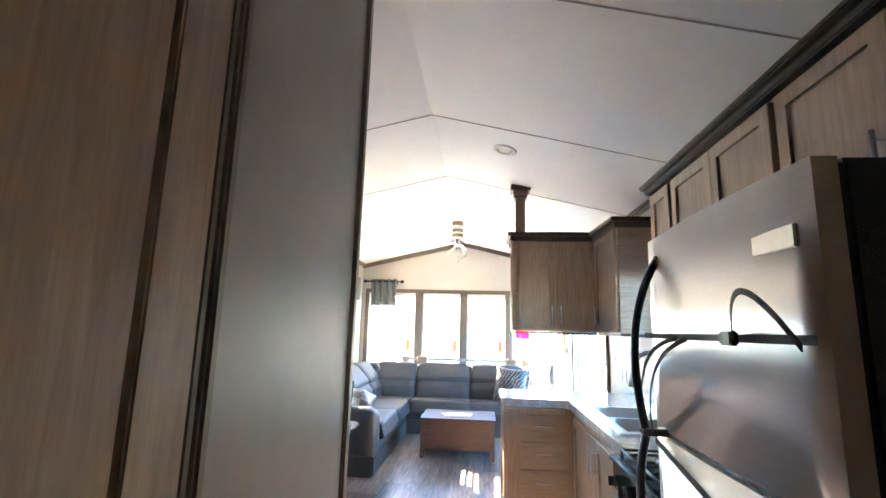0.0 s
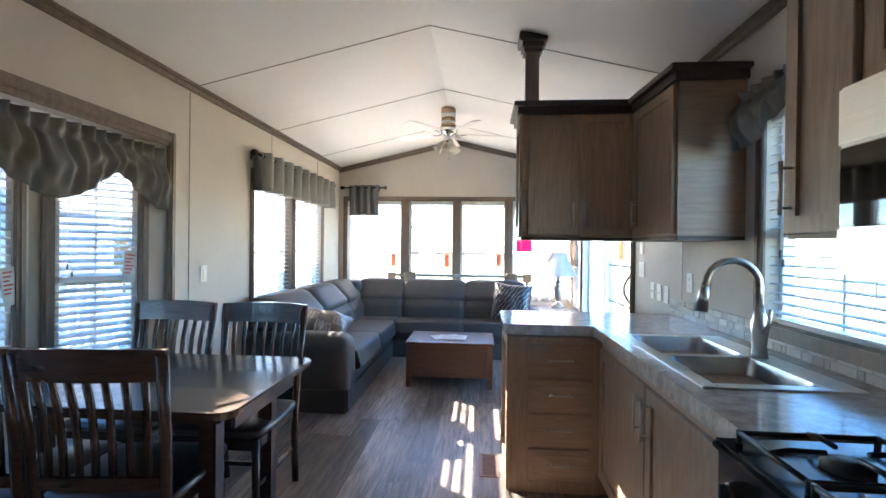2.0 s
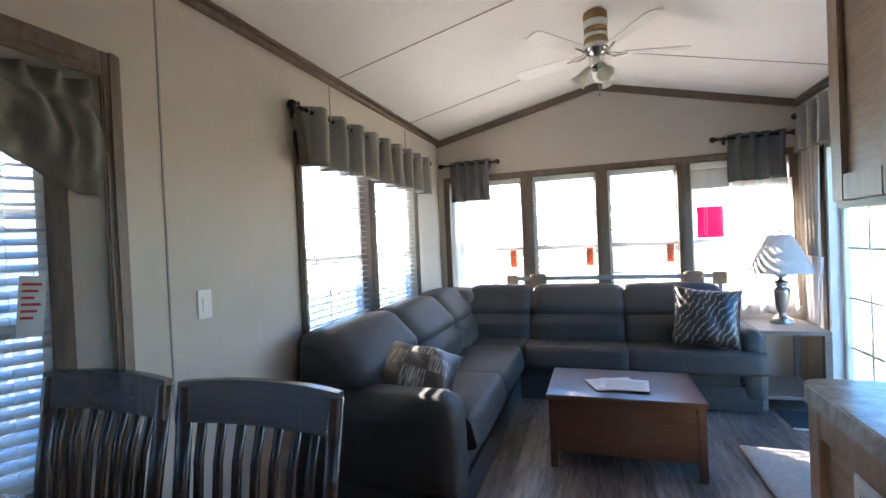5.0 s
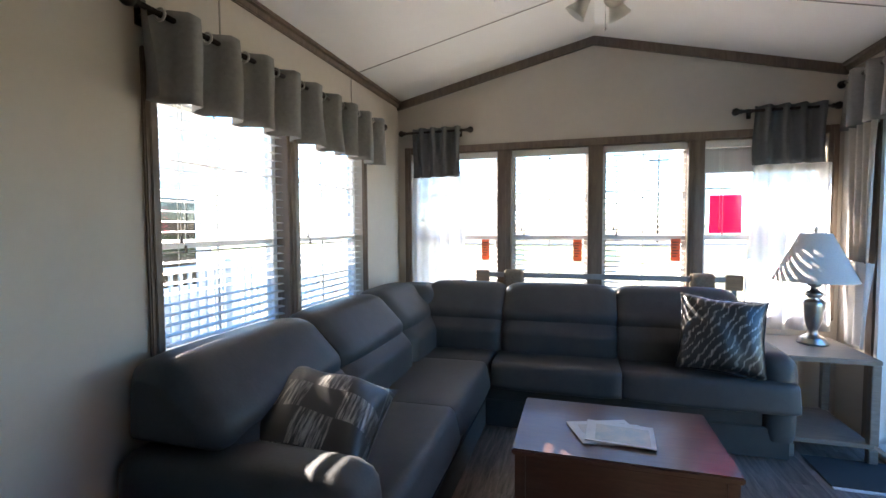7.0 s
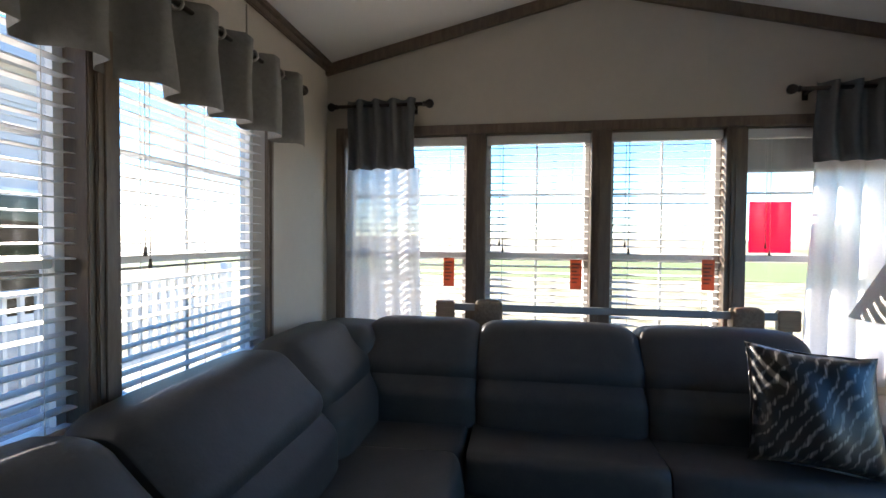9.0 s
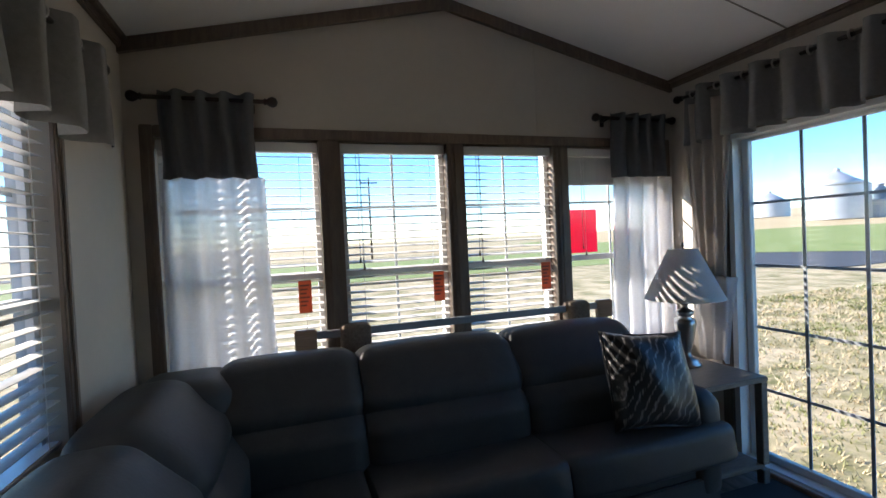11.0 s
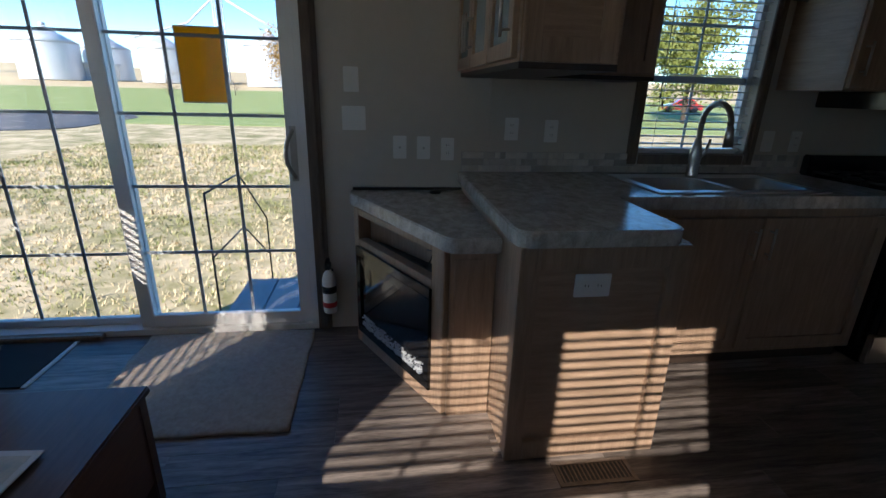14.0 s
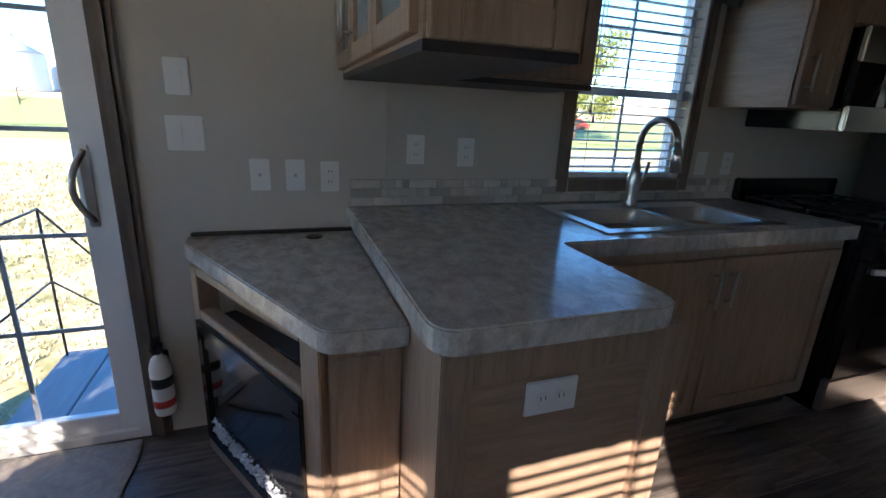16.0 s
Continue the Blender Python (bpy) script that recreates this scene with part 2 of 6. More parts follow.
M_BLADE = mat("green_blade", (0.17, 0.19, 0.055), (0.27, 0.25, 0.10), 0.8, scale=1.0)
M_LAWN = mat("green_lawn", (0.17, 0.225, 0.055), (0.24, 0.27, 0.09), 0.95, scale=0.4, bump=0.4)
M_FIELD = mat("stubble_field", (0.46, 0.36, 0.20), (0.40, 0.30, 0.16), 0.95, scale=0.05)
M_ASPHALT = mat("drive_asphalt", (0.06, 0.065, 0.075), (0.045, 0.05, 0.06), 0.9, scale=2, fine=0.5)
M_BIN = mat("galvanised_bin", (0.50, 0.52, 0.55), (0.42, 0.44, 0.47), 0.45, metal=0.4, scale=0.4)
M_SIDING = mat("white_siding", (0.60, 0.585, 0.56), (0.54, 0.525, 0.50), 0.6, scale=1)
M_STEP = mat("grey_step_board", (0.27, 0.29, 0.32), (0.20, 0.215, 0.24), 0.7, scale=5, stretch=(1, 8, 1))
M_BARK = mat("bark", (0.09, 0.065, 0.05), (0.05, 0.036, 0.028), 0.9, scale=6, stretch=(4, 4, 1), bump=0.6)
M_LEAF = cloth_mat("green_leaf", (0.17, 0.19, 0.04), 0.3, 0.6, 3)
M_LEAFO = cloth_mat("autumn_leaf", (0.33, 0.19, 0.05), 0.3, 0.6, 3)


# ---- shape helpers ----
def box(bm, lo, hi):
    lo, hi = [min(a, b) for a, b in zip(lo, hi)], [max(a, b) for a, b in zip(lo, hi)]
    v = [bm.verts.new((x, y, z)) for x in (lo[0], hi[0]) for y in (lo[1], hi[1]) for z in (lo[2], hi[2])]
    for f in ((0, 1, 3, 2), (4, 6, 7, 5), (0, 4, 5, 1), (2, 3, 7, 6), (0, 2, 6, 4), (1, 5, 7, 3)):
        bm.faces.new([v[i] for i in f])
    return v


def ring(x0, x1, y0, y1, z0, z1, f):
    """A rectangular frame in the xz plane, in one piece."""
    bm = bmesh.new()
    o = [(x0, z0), (x1, z0), (x1, z1), (x0, z1)]
    i = [(x0 + f, z0 + f), (x1 - f, z0 + f), (x1 - f, z1 - f), (x0 + f, z1 - f)]
    c = 0.003
    o1 = [(x0 + c, z0 + c), (x1 - c, z0 + c), (x1 - c, z1 - c), (x0 + c, z1 - c)]
    loops = [[bm.verts.new((x, y, z)) for x, z in pts] for y, pts in ((y1, o), (y0 + c, o), (y0, o1), (y0, i), (y1, i))]
    for a, b in zip(loops, loops[1:] + loops[:1]):
        for k in range(4):
            bm.faces.new((a[k], a[(k + 1) % 4], b[(k + 1) % 4], b[k]))
    return bm


def B(lo, hi, bevel=0.0, seg=2):
    bm = bmesh.new()
    box(bm, lo, hi)
    if bevel:
        bmesh.ops.bevel(bm, geom=bm.edges[:], offset=bevel, segments=seg, affect="EDGES", clamp_overlap=True)
    return bm


def rbox(lo, hi, r, n=8, puff=0.0):
    """A soft cushion: a box with round edges of radius r, swollen by puff."""
    bm = bmesh.new()
    bmesh.ops.create_cube(bm, size=2.0)
    bmesh.ops.subdivide_edges(bm, edges=bm.edges[:], cuts=n, use_grid_fill=True)
    lo, hi = Vector(lo), Vector(hi)
    c, h = (lo + hi) / 2, (hi - lo) / 2
    rr = min(r, min(h) * 0.98)
    for v in bm.verts:
        u = v.co.copy()
        p = Vector([u[k] * h[k] for k in range(3)])
        q = Vector([max(-(h[k] - rr), min(h[k] - rr, p[k])) for k in range(3)])
        d = p - q
        if d.length > 1e-6:
            p = q + d.normalized() * rr * (1 if max(abs(d[k]) for k in range(3)) > 0.999 * rr else d.length / rr)
        for k in range(3):
            a, b2 = u[(k + 1) % 3], u[(k + 2) % 3]
            p[k] += u[k] * puff * (1 - a * a) * (1 - b2 * b2)
        v.co = c + p
    for f in bm.faces:
        f.smooth = True
    return bm


def prism(points, z0, z1, bevel=0.0):
    """An upright prism on a plan outline."""
    bm = bmesh.new()
    lo = [bm.verts.new((x, y, z0)) for x, y in points]
    hi = [bm.verts.new((x, y, z1)) for x, y in points]
    n = len(points)
    bm.faces.new(lo[::-1])
    bm.faces.new(hi)
    for i in range(n):
        bm.faces.new((lo[i], lo[(i + 1) % n], hi[(i + 1) % n], hi[i]))
    bmesh.ops.recalc_face_normals(bm, faces=bm.faces[:])
    if bevel:
        bmesh.ops.bevel(bm, geom=[e for e in bm.edges if abs(e.verts[0].co.z - e.verts[1].co.z) < 1e-6], offset=bevel, segments=2, affect="EDGES", clamp_overlap=True)
    return bm


def rounded(points, radii, seg=6):
    """A plan outline with its corners rounded."""
    out, n = [], len(points)
    for i, (p, r) in enumerate(zip(points, radii)):
        p, a, b = Vector(p), Vector(points[i - 1]), Vector(points[(i + 1) % n])
        if not r:
            out.append(tuple(p))
            continue
        da, db = (a - p).normalized(), (b - p).normalized()
        t = r / math.tan(da.angle(db) / 2)
        p0, p1 = p + da * t, p + db * t
        for k in range(seg + 1):
            s = k / seg
            out.append(tuple(p0 * (1 - s) ** 2 + p * 2 * s * (1 - s) + p1 * s * s))
    return out


def lathe(profile, seg=28):
    """A turned shape from rows of radius and height."""
    bm = bmesh.new()
    rings = [[bm.verts.new((r * math.cos(2 * math.pi * k / seg), r * math.sin(2 * math.pi * k / seg), z)) for k in range(seg)] for r, z in profile]
    for a, b in zip(rings, rings[1:]):
        for k in range(seg):
            f = bm.faces.new((a[k], a[(k + 1) % seg], b[(k + 1) % seg], b[k]))
            f.smooth = True
    if profile[0][0] > 0.001:
        bm.faces.new(rings[0][::-1])
    if profile[-1][0] > 0.001:
        bm.faces.new(rings[-1])
    return bm


def tube(points, r, seg=10, r_end=None):
    """A round bar along points."""
    bm, rings, n = bmesh.new(), [], len(points)
    pts = [Vector(p) for p in points]
    side = None
    for i, p in enumerate(pts):
        d = (pts[min(i + 1, n - 1)] - pts[max(i - 1, 0)]).normalized()
        if side is None:
            side = d.orthogonal().normalized()
        side = (side - d * side.dot(d)).normalized()
        up = d.cross(side)
        q = r if r_end is None else r + (r_end - r) * i / (n - 1)
        rings.append([bm.verts.new(p + q * (math.cos(2 * math.pi * k / seg) * side + math.sin(2 * math.pi * k / seg) * up)) for k in range(seg)])
    for a, b in zip(rings, rings[1:]):
        for k in range(seg):
            f = bm.faces.new((a[k], a[(k + 1) % seg], b[(k + 1) % seg], b[k]))
            f.smooth = True
    bm.faces.new(rings[0][::-1])
    bm.faces.new(rings[-1])
    return bm


def arc(a, b, c, n=10):
    """Points on a smooth bow from a by way of b to c."""
    a, b, c = Vector(a), Vector(b), Vector(c)
    m = 2 * b - (a + c) / 2
    return [a * (1 - s) ** 2 + m * 2 * s * (1 - s) + c * s * s for s in (k / n for k in range(n + 1))]


def join(*bms):
    out = bmesh.new()
    for b in bms:
        me = bpy.data.meshes.new("tmp")
        b.to_mesh(me)
        out.from_mesh(me)
        bpy.data.meshes.remove(me)
        b.free()
    return out


def part(name, bm, material, parent=None, label=""):
    me = bpy.data.meshes.new(name)
    if isinstance(bm, bpy.types.Mesh):
        me = bm
    else:
        bmesh.ops.recalc_face_normals(bm, faces=bm.faces[:])
        bm.to_mesh(me)
        bm.free()
    if not me.materials:
        me.materials.append(material)
    ob = new(name, me)
    ob.parent = parent
    if label:
        ob["label"] = label
    return ob


def thing(name, m, label, category, group="", kind=""):
    ob = new(name)
    ob.matrix_world = m if isinstance(m, Matrix) else pose(*m)
    ob.empty_display_size = 0.1
    return tagged(ob, label, category, group, kind)


def setting(name, bm, material, label, category):
    return tagged(part(name, bm, material), label, category, kind="structure")


def holes_wall(axis, at, thick, u0, u1, z0, z1, holes):
    """A wall with openings: u runs along the wall; holes are (u0, u1, z0, z1)."""
    bm = bmesh.new()
    us = sorted({u0, u1, *[h[0] for h in holes], *[h[1] for h in holes]})
    for a, b in zip(us, us[1:]):
        cuts = sorted((h[2], h[3]) for h in holes if h[0] < (a + b) / 2 < h[1])
        z = z0
        for c0, c1 in cuts + [(z1, z1)]:
            if c0 > z + 1e-6:
                lo, hi = ((at, a, z), (at + thick, b, c0)) if axis == "x" else ((a, at, z), (b, at + thick, c0))
                box(bm, lo, hi)
            z = c1
    return bm


# ---- setting: floor, walls, ceiling ----
L, R, BACK, FRONT = -1.18, 2.065, 7.70, -0.60
EAVE, RIDGE, MID = 2.42, 2.80, 0.44
T = 0.12


def ceiling_z(x):
    return RIDGE - (RIDGE - EAVE) * abs(x - MID) / (R - MID)


BAY = [(L, 1.85), (-1.53, 2.35), (-1.53, 3.62), (L, 4.20)]
floor = setting("floor", join(B((L - T, FRONT - T, -0.12), (R + T, BACK + T, -0.008)), prism([(L - T, 1.85), (-1.60, 2.35), (-1.60, 3.62), (L - T, 4.20)], -0.12, -0.008)), M_JOINT, "grey-brown wood-look vinyl plank floor", "floor")
wl = setting("wall_left", holes_wall("x", L - T, T, FRONT - T, BACK + T, 0, EAVE, [(1.85, 4.20, 0.0, 1.97), (5.27, 6.98, 0.80, 1.95)]), M_WALL, "greige vinyl-panelled side wall with bay", "wall")
wr = setting("wall_right", holes_wall("x", R, T, FRONT - T, BACK + T, 0, EAVE, [(5.41, 7.27, 0.0, 1.965), (2.94, 3.61, 1.02, 1.98)]), M_WALL, "greige vinyl-panelled wall with patio door", "wall")
gable = bmesh.new()
tri = [(L, EAVE), (R, EAVE), (MID, RIDGE)]
for y in (BACK, BACK + T):
    gable.faces.new([gable.verts.new((x, y, z + (0.0 if z == EAVE else 0.02))) for x, z in tri])
wb = setting("wall_back", join(holes_wall("y", BACK, T, L, R, 0, EAVE, [(-1.06, 1.98, 0.74, 1.975)]), gable), M_WALL, "greige gable wall with a row of windows", "wall")
wf = setting("wall_front", join(holes_wall("y", FRONT - T, T, L, R, 0, RIDGE + 0.05, [])), M_WALL, "greige end wall of the hall", "wall")
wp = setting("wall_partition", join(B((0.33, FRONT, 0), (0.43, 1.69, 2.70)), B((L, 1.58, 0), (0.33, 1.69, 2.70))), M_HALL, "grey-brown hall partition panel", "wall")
ceil = bmesh.new()
for x0, x1 in ((L - T, MID), (MID, R + T)):
    z0, z1 = ceiling_z(x0), ceiling_z(x1)
    for y0, y1 in ((FRONT - T, BACK + T),):
        vs = [ceil.verts.new(p) for p in ((x0, y0, z0), (x1, y0, z1), (x1, y1, z1), (x0, y1, z0), (x0, y0, z0 + 0.15), (x1, y0, z1 + 0.15), (x1, y1, z1 + 0.15), (x0, y1, z0 + 0.15))]
        for f in ((0, 1, 2, 3), (7, 6, 5, 4), (0, 4, 5, 1), (2, 6, 7, 3), (1, 5, 6, 2), (3, 7, 4, 0)):
            ceil.faces.new([vs[i] for i in f])
setting("ceiling", ceil, M_CEIL, "white vaulted panel ceiling", "ceiling")
# ceiling seams between panels
for y in (0.78, 2.0, 3.22, 4.44, 5.66, 6.88):
    bm = bmesh.new()
    for x0, x1 in ((L, MID), (MID, R)):
        z0, z1 = ceiling_z(x0), ceiling_z(x1)
        vs = [bm.verts.new(p) for p in ((x0, y - 0.004, z0 - 0.003), (x1, y - 0.004, z1 - 0.003), (x1, y + 0.004, z1 - 0.003), (x0, y + 0.004, z0 - 0.003), (x0, y - 0.004, z0 + 0.01), (x1, y - 0.004, z1 + 0.01), (x1, y + 0.004, z1 + 0.01), (x0, y + 0.004, z0 + 0.01))]
        for f in ((0, 1, 2, 3), (7, 6, 5, 4), (0, 4, 5, 1), (2, 6, 7, 3), (1, 5, 6, 2), (3, 7, 4, 0)):
            bm.faces.new([vs[i] for i in f])
    setting("trim_ceiling_seam", bm, M_SEAM, "thin grey joint strip between ceiling panels", "seam")
# bay walls: two angled sides and a middle, each with its window opening, and the bay's lid
bayroof = prism([(L - 0.01, 1.86), (-1.62, 2.33), (-1.62, 3.64), (L - 0.01, 4.19)], 1.975, 2.08)
setting("ceiling_bay", bayroof, M_CEIL, "white lid of the dining bay", "ceiling")


def angled_wall(name, a, b, holes, z1=1.975):
    a, b = Vector((*a, 0)), Vector((*b, 0))
    d = b - a
    bm = holes_wall("y", 0.0, 0.07, 0, d.length, 0, z1, holes)
    ob = setting(name, bm, M_WALL, "greige wall of the dining bay", "wall")
    ob.matrix_world = pose(a.x, a.y, 0, 0, 0, math.degrees(math.atan2(d.y, d.x)))
    return ob.matrix_world


SIDE = angled_wall("wall_bay_far", (-1.53, 3.62), (L, 4.20), [(0.10, 0.50, 0.62, 1.86)])
CENTRE = angled_wall("wall_bay_middle", (-1.53, 2.35), (-1.53, 3.62), [(0.08, 1.19, 0.62, 1.86)])
NEAR = angled_wall("wall_bay_near", (L, 1.85), (-1.53, 2.35), [(0.10, 0.50, 0.62, 1.86)])


def moulding(name, lo, hi, label="brown wood-look moulding", material=None):
    lo, hi = Vector(lo), Vector(hi)
    return setting(name, B(lo, hi, 0.006), material or M_TRIM, label, "trim")


# crown along the side walls, in two steps
for x, s in ((L, 1), (R, -1)):
    y0 = 1.69 if s > 0 else FRONT
    moulding("trim_crown", (x, y0, EAVE - 0.045), (x + s * 0.022, BACK - 0.03, EAVE - 0.004))
    moulding("trim_crown", (x, y0, EAVE - 0.012), (x + s * 0.05, BACK - 0.03, EAVE + 0.008))
for x0, x1 in ((L, MID), (R, MID)):
    bm = bmesh.new()
    q = [(x0, EAVE - 0.065), (x1, RIDGE - 0.065), (x1, RIDGE + 0.005), (x0, EAVE + 0.005)]
    a = [bm.verts.new((x, BACK - 0.028, z)) for x, z in q]
    b = [bm.verts.new((x, BACK - 0.002, z)) for x, z in q]
    bm.faces.new(a), bm.faces.new(b[::-1])
    for i in range(4):
        bm.faces.new((a[i], b[i], b[(i + 1) % 4], a[(i + 1) % 4]))
    setting("trim_gable", bm, M_TRIM, "brown wood-look moulding under the vault", "trim")
# panel joints on the walls
for y in (4.395, 5.615, 6.835):
    z0 = 0.05 if y < 5 else 1.98
    setting("trim_wall_seam", B((L - 0.002, y - 0.004, z0), (L + 0.003, y + 0.004, EAVE - 0.05)), M_SEAM, "thin dark joint strip between wall panels", "seam")
setting("trim_wall_seam", B((R - 0.004, 4.452, 1.02), (R + 0.002, 4.468, 1.40)), M_WALL, "greige batten between wall panels", "seam")
for x in (-0.2, 1.02):
    setting("trim_wall_seam", B((x - 0.003, BACK - 0.002, 2.06), (x + 0.003, BACK + 0.002, ceiling_z(x) - 0.07)), M_WALL, "thin joint strip on the gable wall", "seam")
# bay opening casing
for lo, hi in (((L, 4.165, 0), (L + 0.02, 4.235, 2.045)), ((L, 1.815, 0), (L + 0.02, 1.885, 2.045)), ((L, 1.885, 1.955), (L + 0.02, 4.165, 2.045))):
    moulding("trim_bay_casing", lo, hi)
    lo, hi = Vector(lo), Vector(hi)
    c = (lo + hi) / 2
    k = Vector((0, 0.5 if hi.y - lo.y < 0.2 else 1, 0.5 if hi.z - lo.z < 0.2 else 1))
    moulding("trim_bay_casing", (L + 0.019, c.y - (c.y - lo.y) * k.y, c.z - (c.z - lo.z) * k.z), (L + 0.03, c.y + (hi.y - c.y) * k.y, c.z + (hi.z - c.z) * k.z))
# hall partition end trim
moulding("trim_partition_end", (0.422, 1.662, 0), (0.44, 1.699, 2.7))

# ---- windows ----
def window(name, m, w, z0, z1, mullions=(), label="", depth=0.12, casing=0.055, grid=(2, 3), rails=True, material=None):
    """Local x along the wall (0 to w), y outwards, z up. mullions: (x0, x1) posts between the panes."""
    win = thing(name, m, label or "brown-cased window with white vinyl sash", "window", kind="structure")
    wood = material or M_TRIM
    c = casing
    for lo, hi in (((-c, -0.018, z0 - c), (0.004, 0.0, z1 + c)), ((w - 0.004, -0.018, z0 - c), (w + c, 0.0, z1 + c)), ((0.004, -0.018, z1 - 0.004), (w - 0.004, 0.0, z1 + c)), ((0.004, -0.018, z0 - c), (w - 0.004, 0.0, z0 + 0.004))):
        part("window_frame", B(lo, hi, 0.005), wood, win)
    for lo, hi in (((-c * 0.7, -0.026, z0 - c * 0.7), (-c * 0.3, -0.0175, z1 + c * 0.7)), ((w + c * 0.3, -0.026, z0 - c * 0.7), (w + c * 0.7, -0.0175, z1 + c * 0.7))):
        part("window_frame", B(lo, hi, 0.003), wood, win)
    edges = [0.0] + [e for mu in mullions for e in mu] + [w]
    for a, b in mullions:
        part("mullion", join(B((a, -0.018, z0 + 0.004), (b, depth - 0.02, z1 - 0.004), 0.004), B((a + 0.02, -0.028, z0 + 0.01), (b - 0.02, -0.0175, z1 - 0.01), 0.004), B((a + 0.04, -0.034, z0 + 0.012), (b - 0.04, -0.0275, z1 - 0.012), 0.002)), wood, win)
    for a, b in zip(edges[::2], edges[1::2]):
        y0, y1, s = depth - 0.06, depth - 0.01, 0.028
        sash = join(B((a, y0, z0), (a + s, y1, z1)), B((b - s, y0, z0), (b, y1, z1)), B((a + s, y0, z1 - s), (b - s, y1, z1)), B((a + s, y0, z0), (b - s, y1, z0 + s)))
        part("sash", sash, M_VINYL, win)
        zm = z0 + (z1 - z0) * 0.42
        if rails:
            part("meeting_rail", B((a + s, y0 + 0.005, zm - 0.018), (b - s, y1 - 0.005, zm + 0.018), 0.003), M_VINYL, win)
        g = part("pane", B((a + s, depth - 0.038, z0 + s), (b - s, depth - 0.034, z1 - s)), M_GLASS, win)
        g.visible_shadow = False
        for k in range(1, grid[0]):
            x = a + s + (b - a - 2 * s) * k / grid[0]
            part("grille_bar", B((x - 0.007, depth - 0.0335, z0 + s), (x + 0.007, depth - 0.028, z1 - s)), M_VINYL, win)
        for k in range(1, grid[1]):
            z = zm + 0.02 + (z1 - s - zm) * k / grid[1]
            part("grille_bar", B((a + s, depth - 0.0275, z - 0.007), (b - s, depth - 0.022, z + 0.007)), M_VINYL, win)
    return win


slat_meshes = {}


def blind(m, w, z_top, z_bot, tilt=12.0, label="white slatted blind lowered over the window", pitch=0.041):
    """Local x along the window, y outwards. Slats on one shared mesh."""
    b = thing("window_blind", m, label, "blind", "white window blinds")
    part("headrail", B((0.004, -0.018, z_top - 0.05), (w - 0.004, 0.03, z_top), 0.004), M_WHITE, b)
    part("bottom_rail", B((0.008, -0.016, z_bot), (w - 0.008, 0.026, z_bot + 0.016), 0.004), M_WHITE, b)
    key = (round(w, 3), tilt)
    if key not in slat_meshes:
        bm, t = bmesh.new(), radians(tilt)
        rows = []
        for k in range(5):
            s = (k / 4 - 0.5) * 0.046
            crown = 0.003 * (1 - (2 * k / 4 - 1) ** 2)
            y, z = s * math.cos(t) - crown * math.sin(t), s * math.sin(t) + crown * math.cos(t)
            rows.append([bm.verts.new((x, y, z + o)) for o in (0.0, 0.0025) for x in (0.008, w - 0.008)])
        for p, q in zip(rows, rows[1:]):
            bm.faces.new((p[0], p[1], q[1], q[0]))
            bm.faces.new((p[2], q[2], q[3], p[3]))
            bm.faces.new((p[0], q[0], q[2], p[2]))
            bm.faces.new((p[1], p[3], q[3], q[1]))
        for r in (rows[0], rows[-1]):
            bm.faces.new((r[0], r[2], r[3], r[1]))
        bmesh.ops.recalc_face_normals(bm, faces=bm.faces[:])
        me = bpy.data.meshes.new("slat")
        bm.to_mesh(me)
        me.materials.append(M_SLAT)
        slat_meshes[key] = me
    z = z_top - 0.075
    while z > z_bot + 0.025:
        o = part("slat", slat_meshes[key], M_SLAT, b)
        o.location = (0, 0.006, z)
        z -= pitch
    for x in ([0.10, w - 0.10] if w < 0.8 else [0.10, w / 2, w - 0.10]):
        part("ladder_cord", B((x - 0.001, -0.020, z_bot + 0.01), (x + 0.001, -0.0185, z_top - 0.05)), M_WHITE, b)
    part("pull_cord", join(tube([(w * 0.14, -0.024, z_top - 0.05), (w * 0.14, -0.024, z_top - 0.62)], 0.0015, 6), tube([(w * 0.14 + 0.02, -0.024, z_top - 0.05), (w * 0.14 + 0.02, -0.024, z_top - 0.66)], 0.0015, 6)), M_WHITE, b)
    for dx, dz in ((0, 0.65), (0.02, 0.69)):
        part("cord_weight", tube([(w * 0.14 + dx, -0.024, z_top - dz + 0.03), (w * 0.14 + dx, -0.024, z_top - dz)], 0.004, 8, 0.007), M_GREYWOOD, b)
    return b


def hang_tag(m, label="orange printed hang tag on the blind", h=0.17, material=None, lean=0.0):
    t = thing("hang_tag", m @ pose(0, 0, 0, 0, lean, 0), label, "tag", "hang tags on the blinds")
    part("card", B((-0.033, -0.001, -h), (0.033, 0.001, 0), 0.0008, 1), material or M_TAG, t)
    part("string", tube([(0, 0, 0), (0.004, 0, 0.035)], 0.001, 5), M_PAPER, t)
    for k in range(6):
        part("print_line", B((-0.025, -0.0018, -0.03 - k * 0.021), (0.022 - 0.008 * (k % 3), -0.0011, -0.022 - k * 0.021)), M_RED if material else M_TRIM, t)


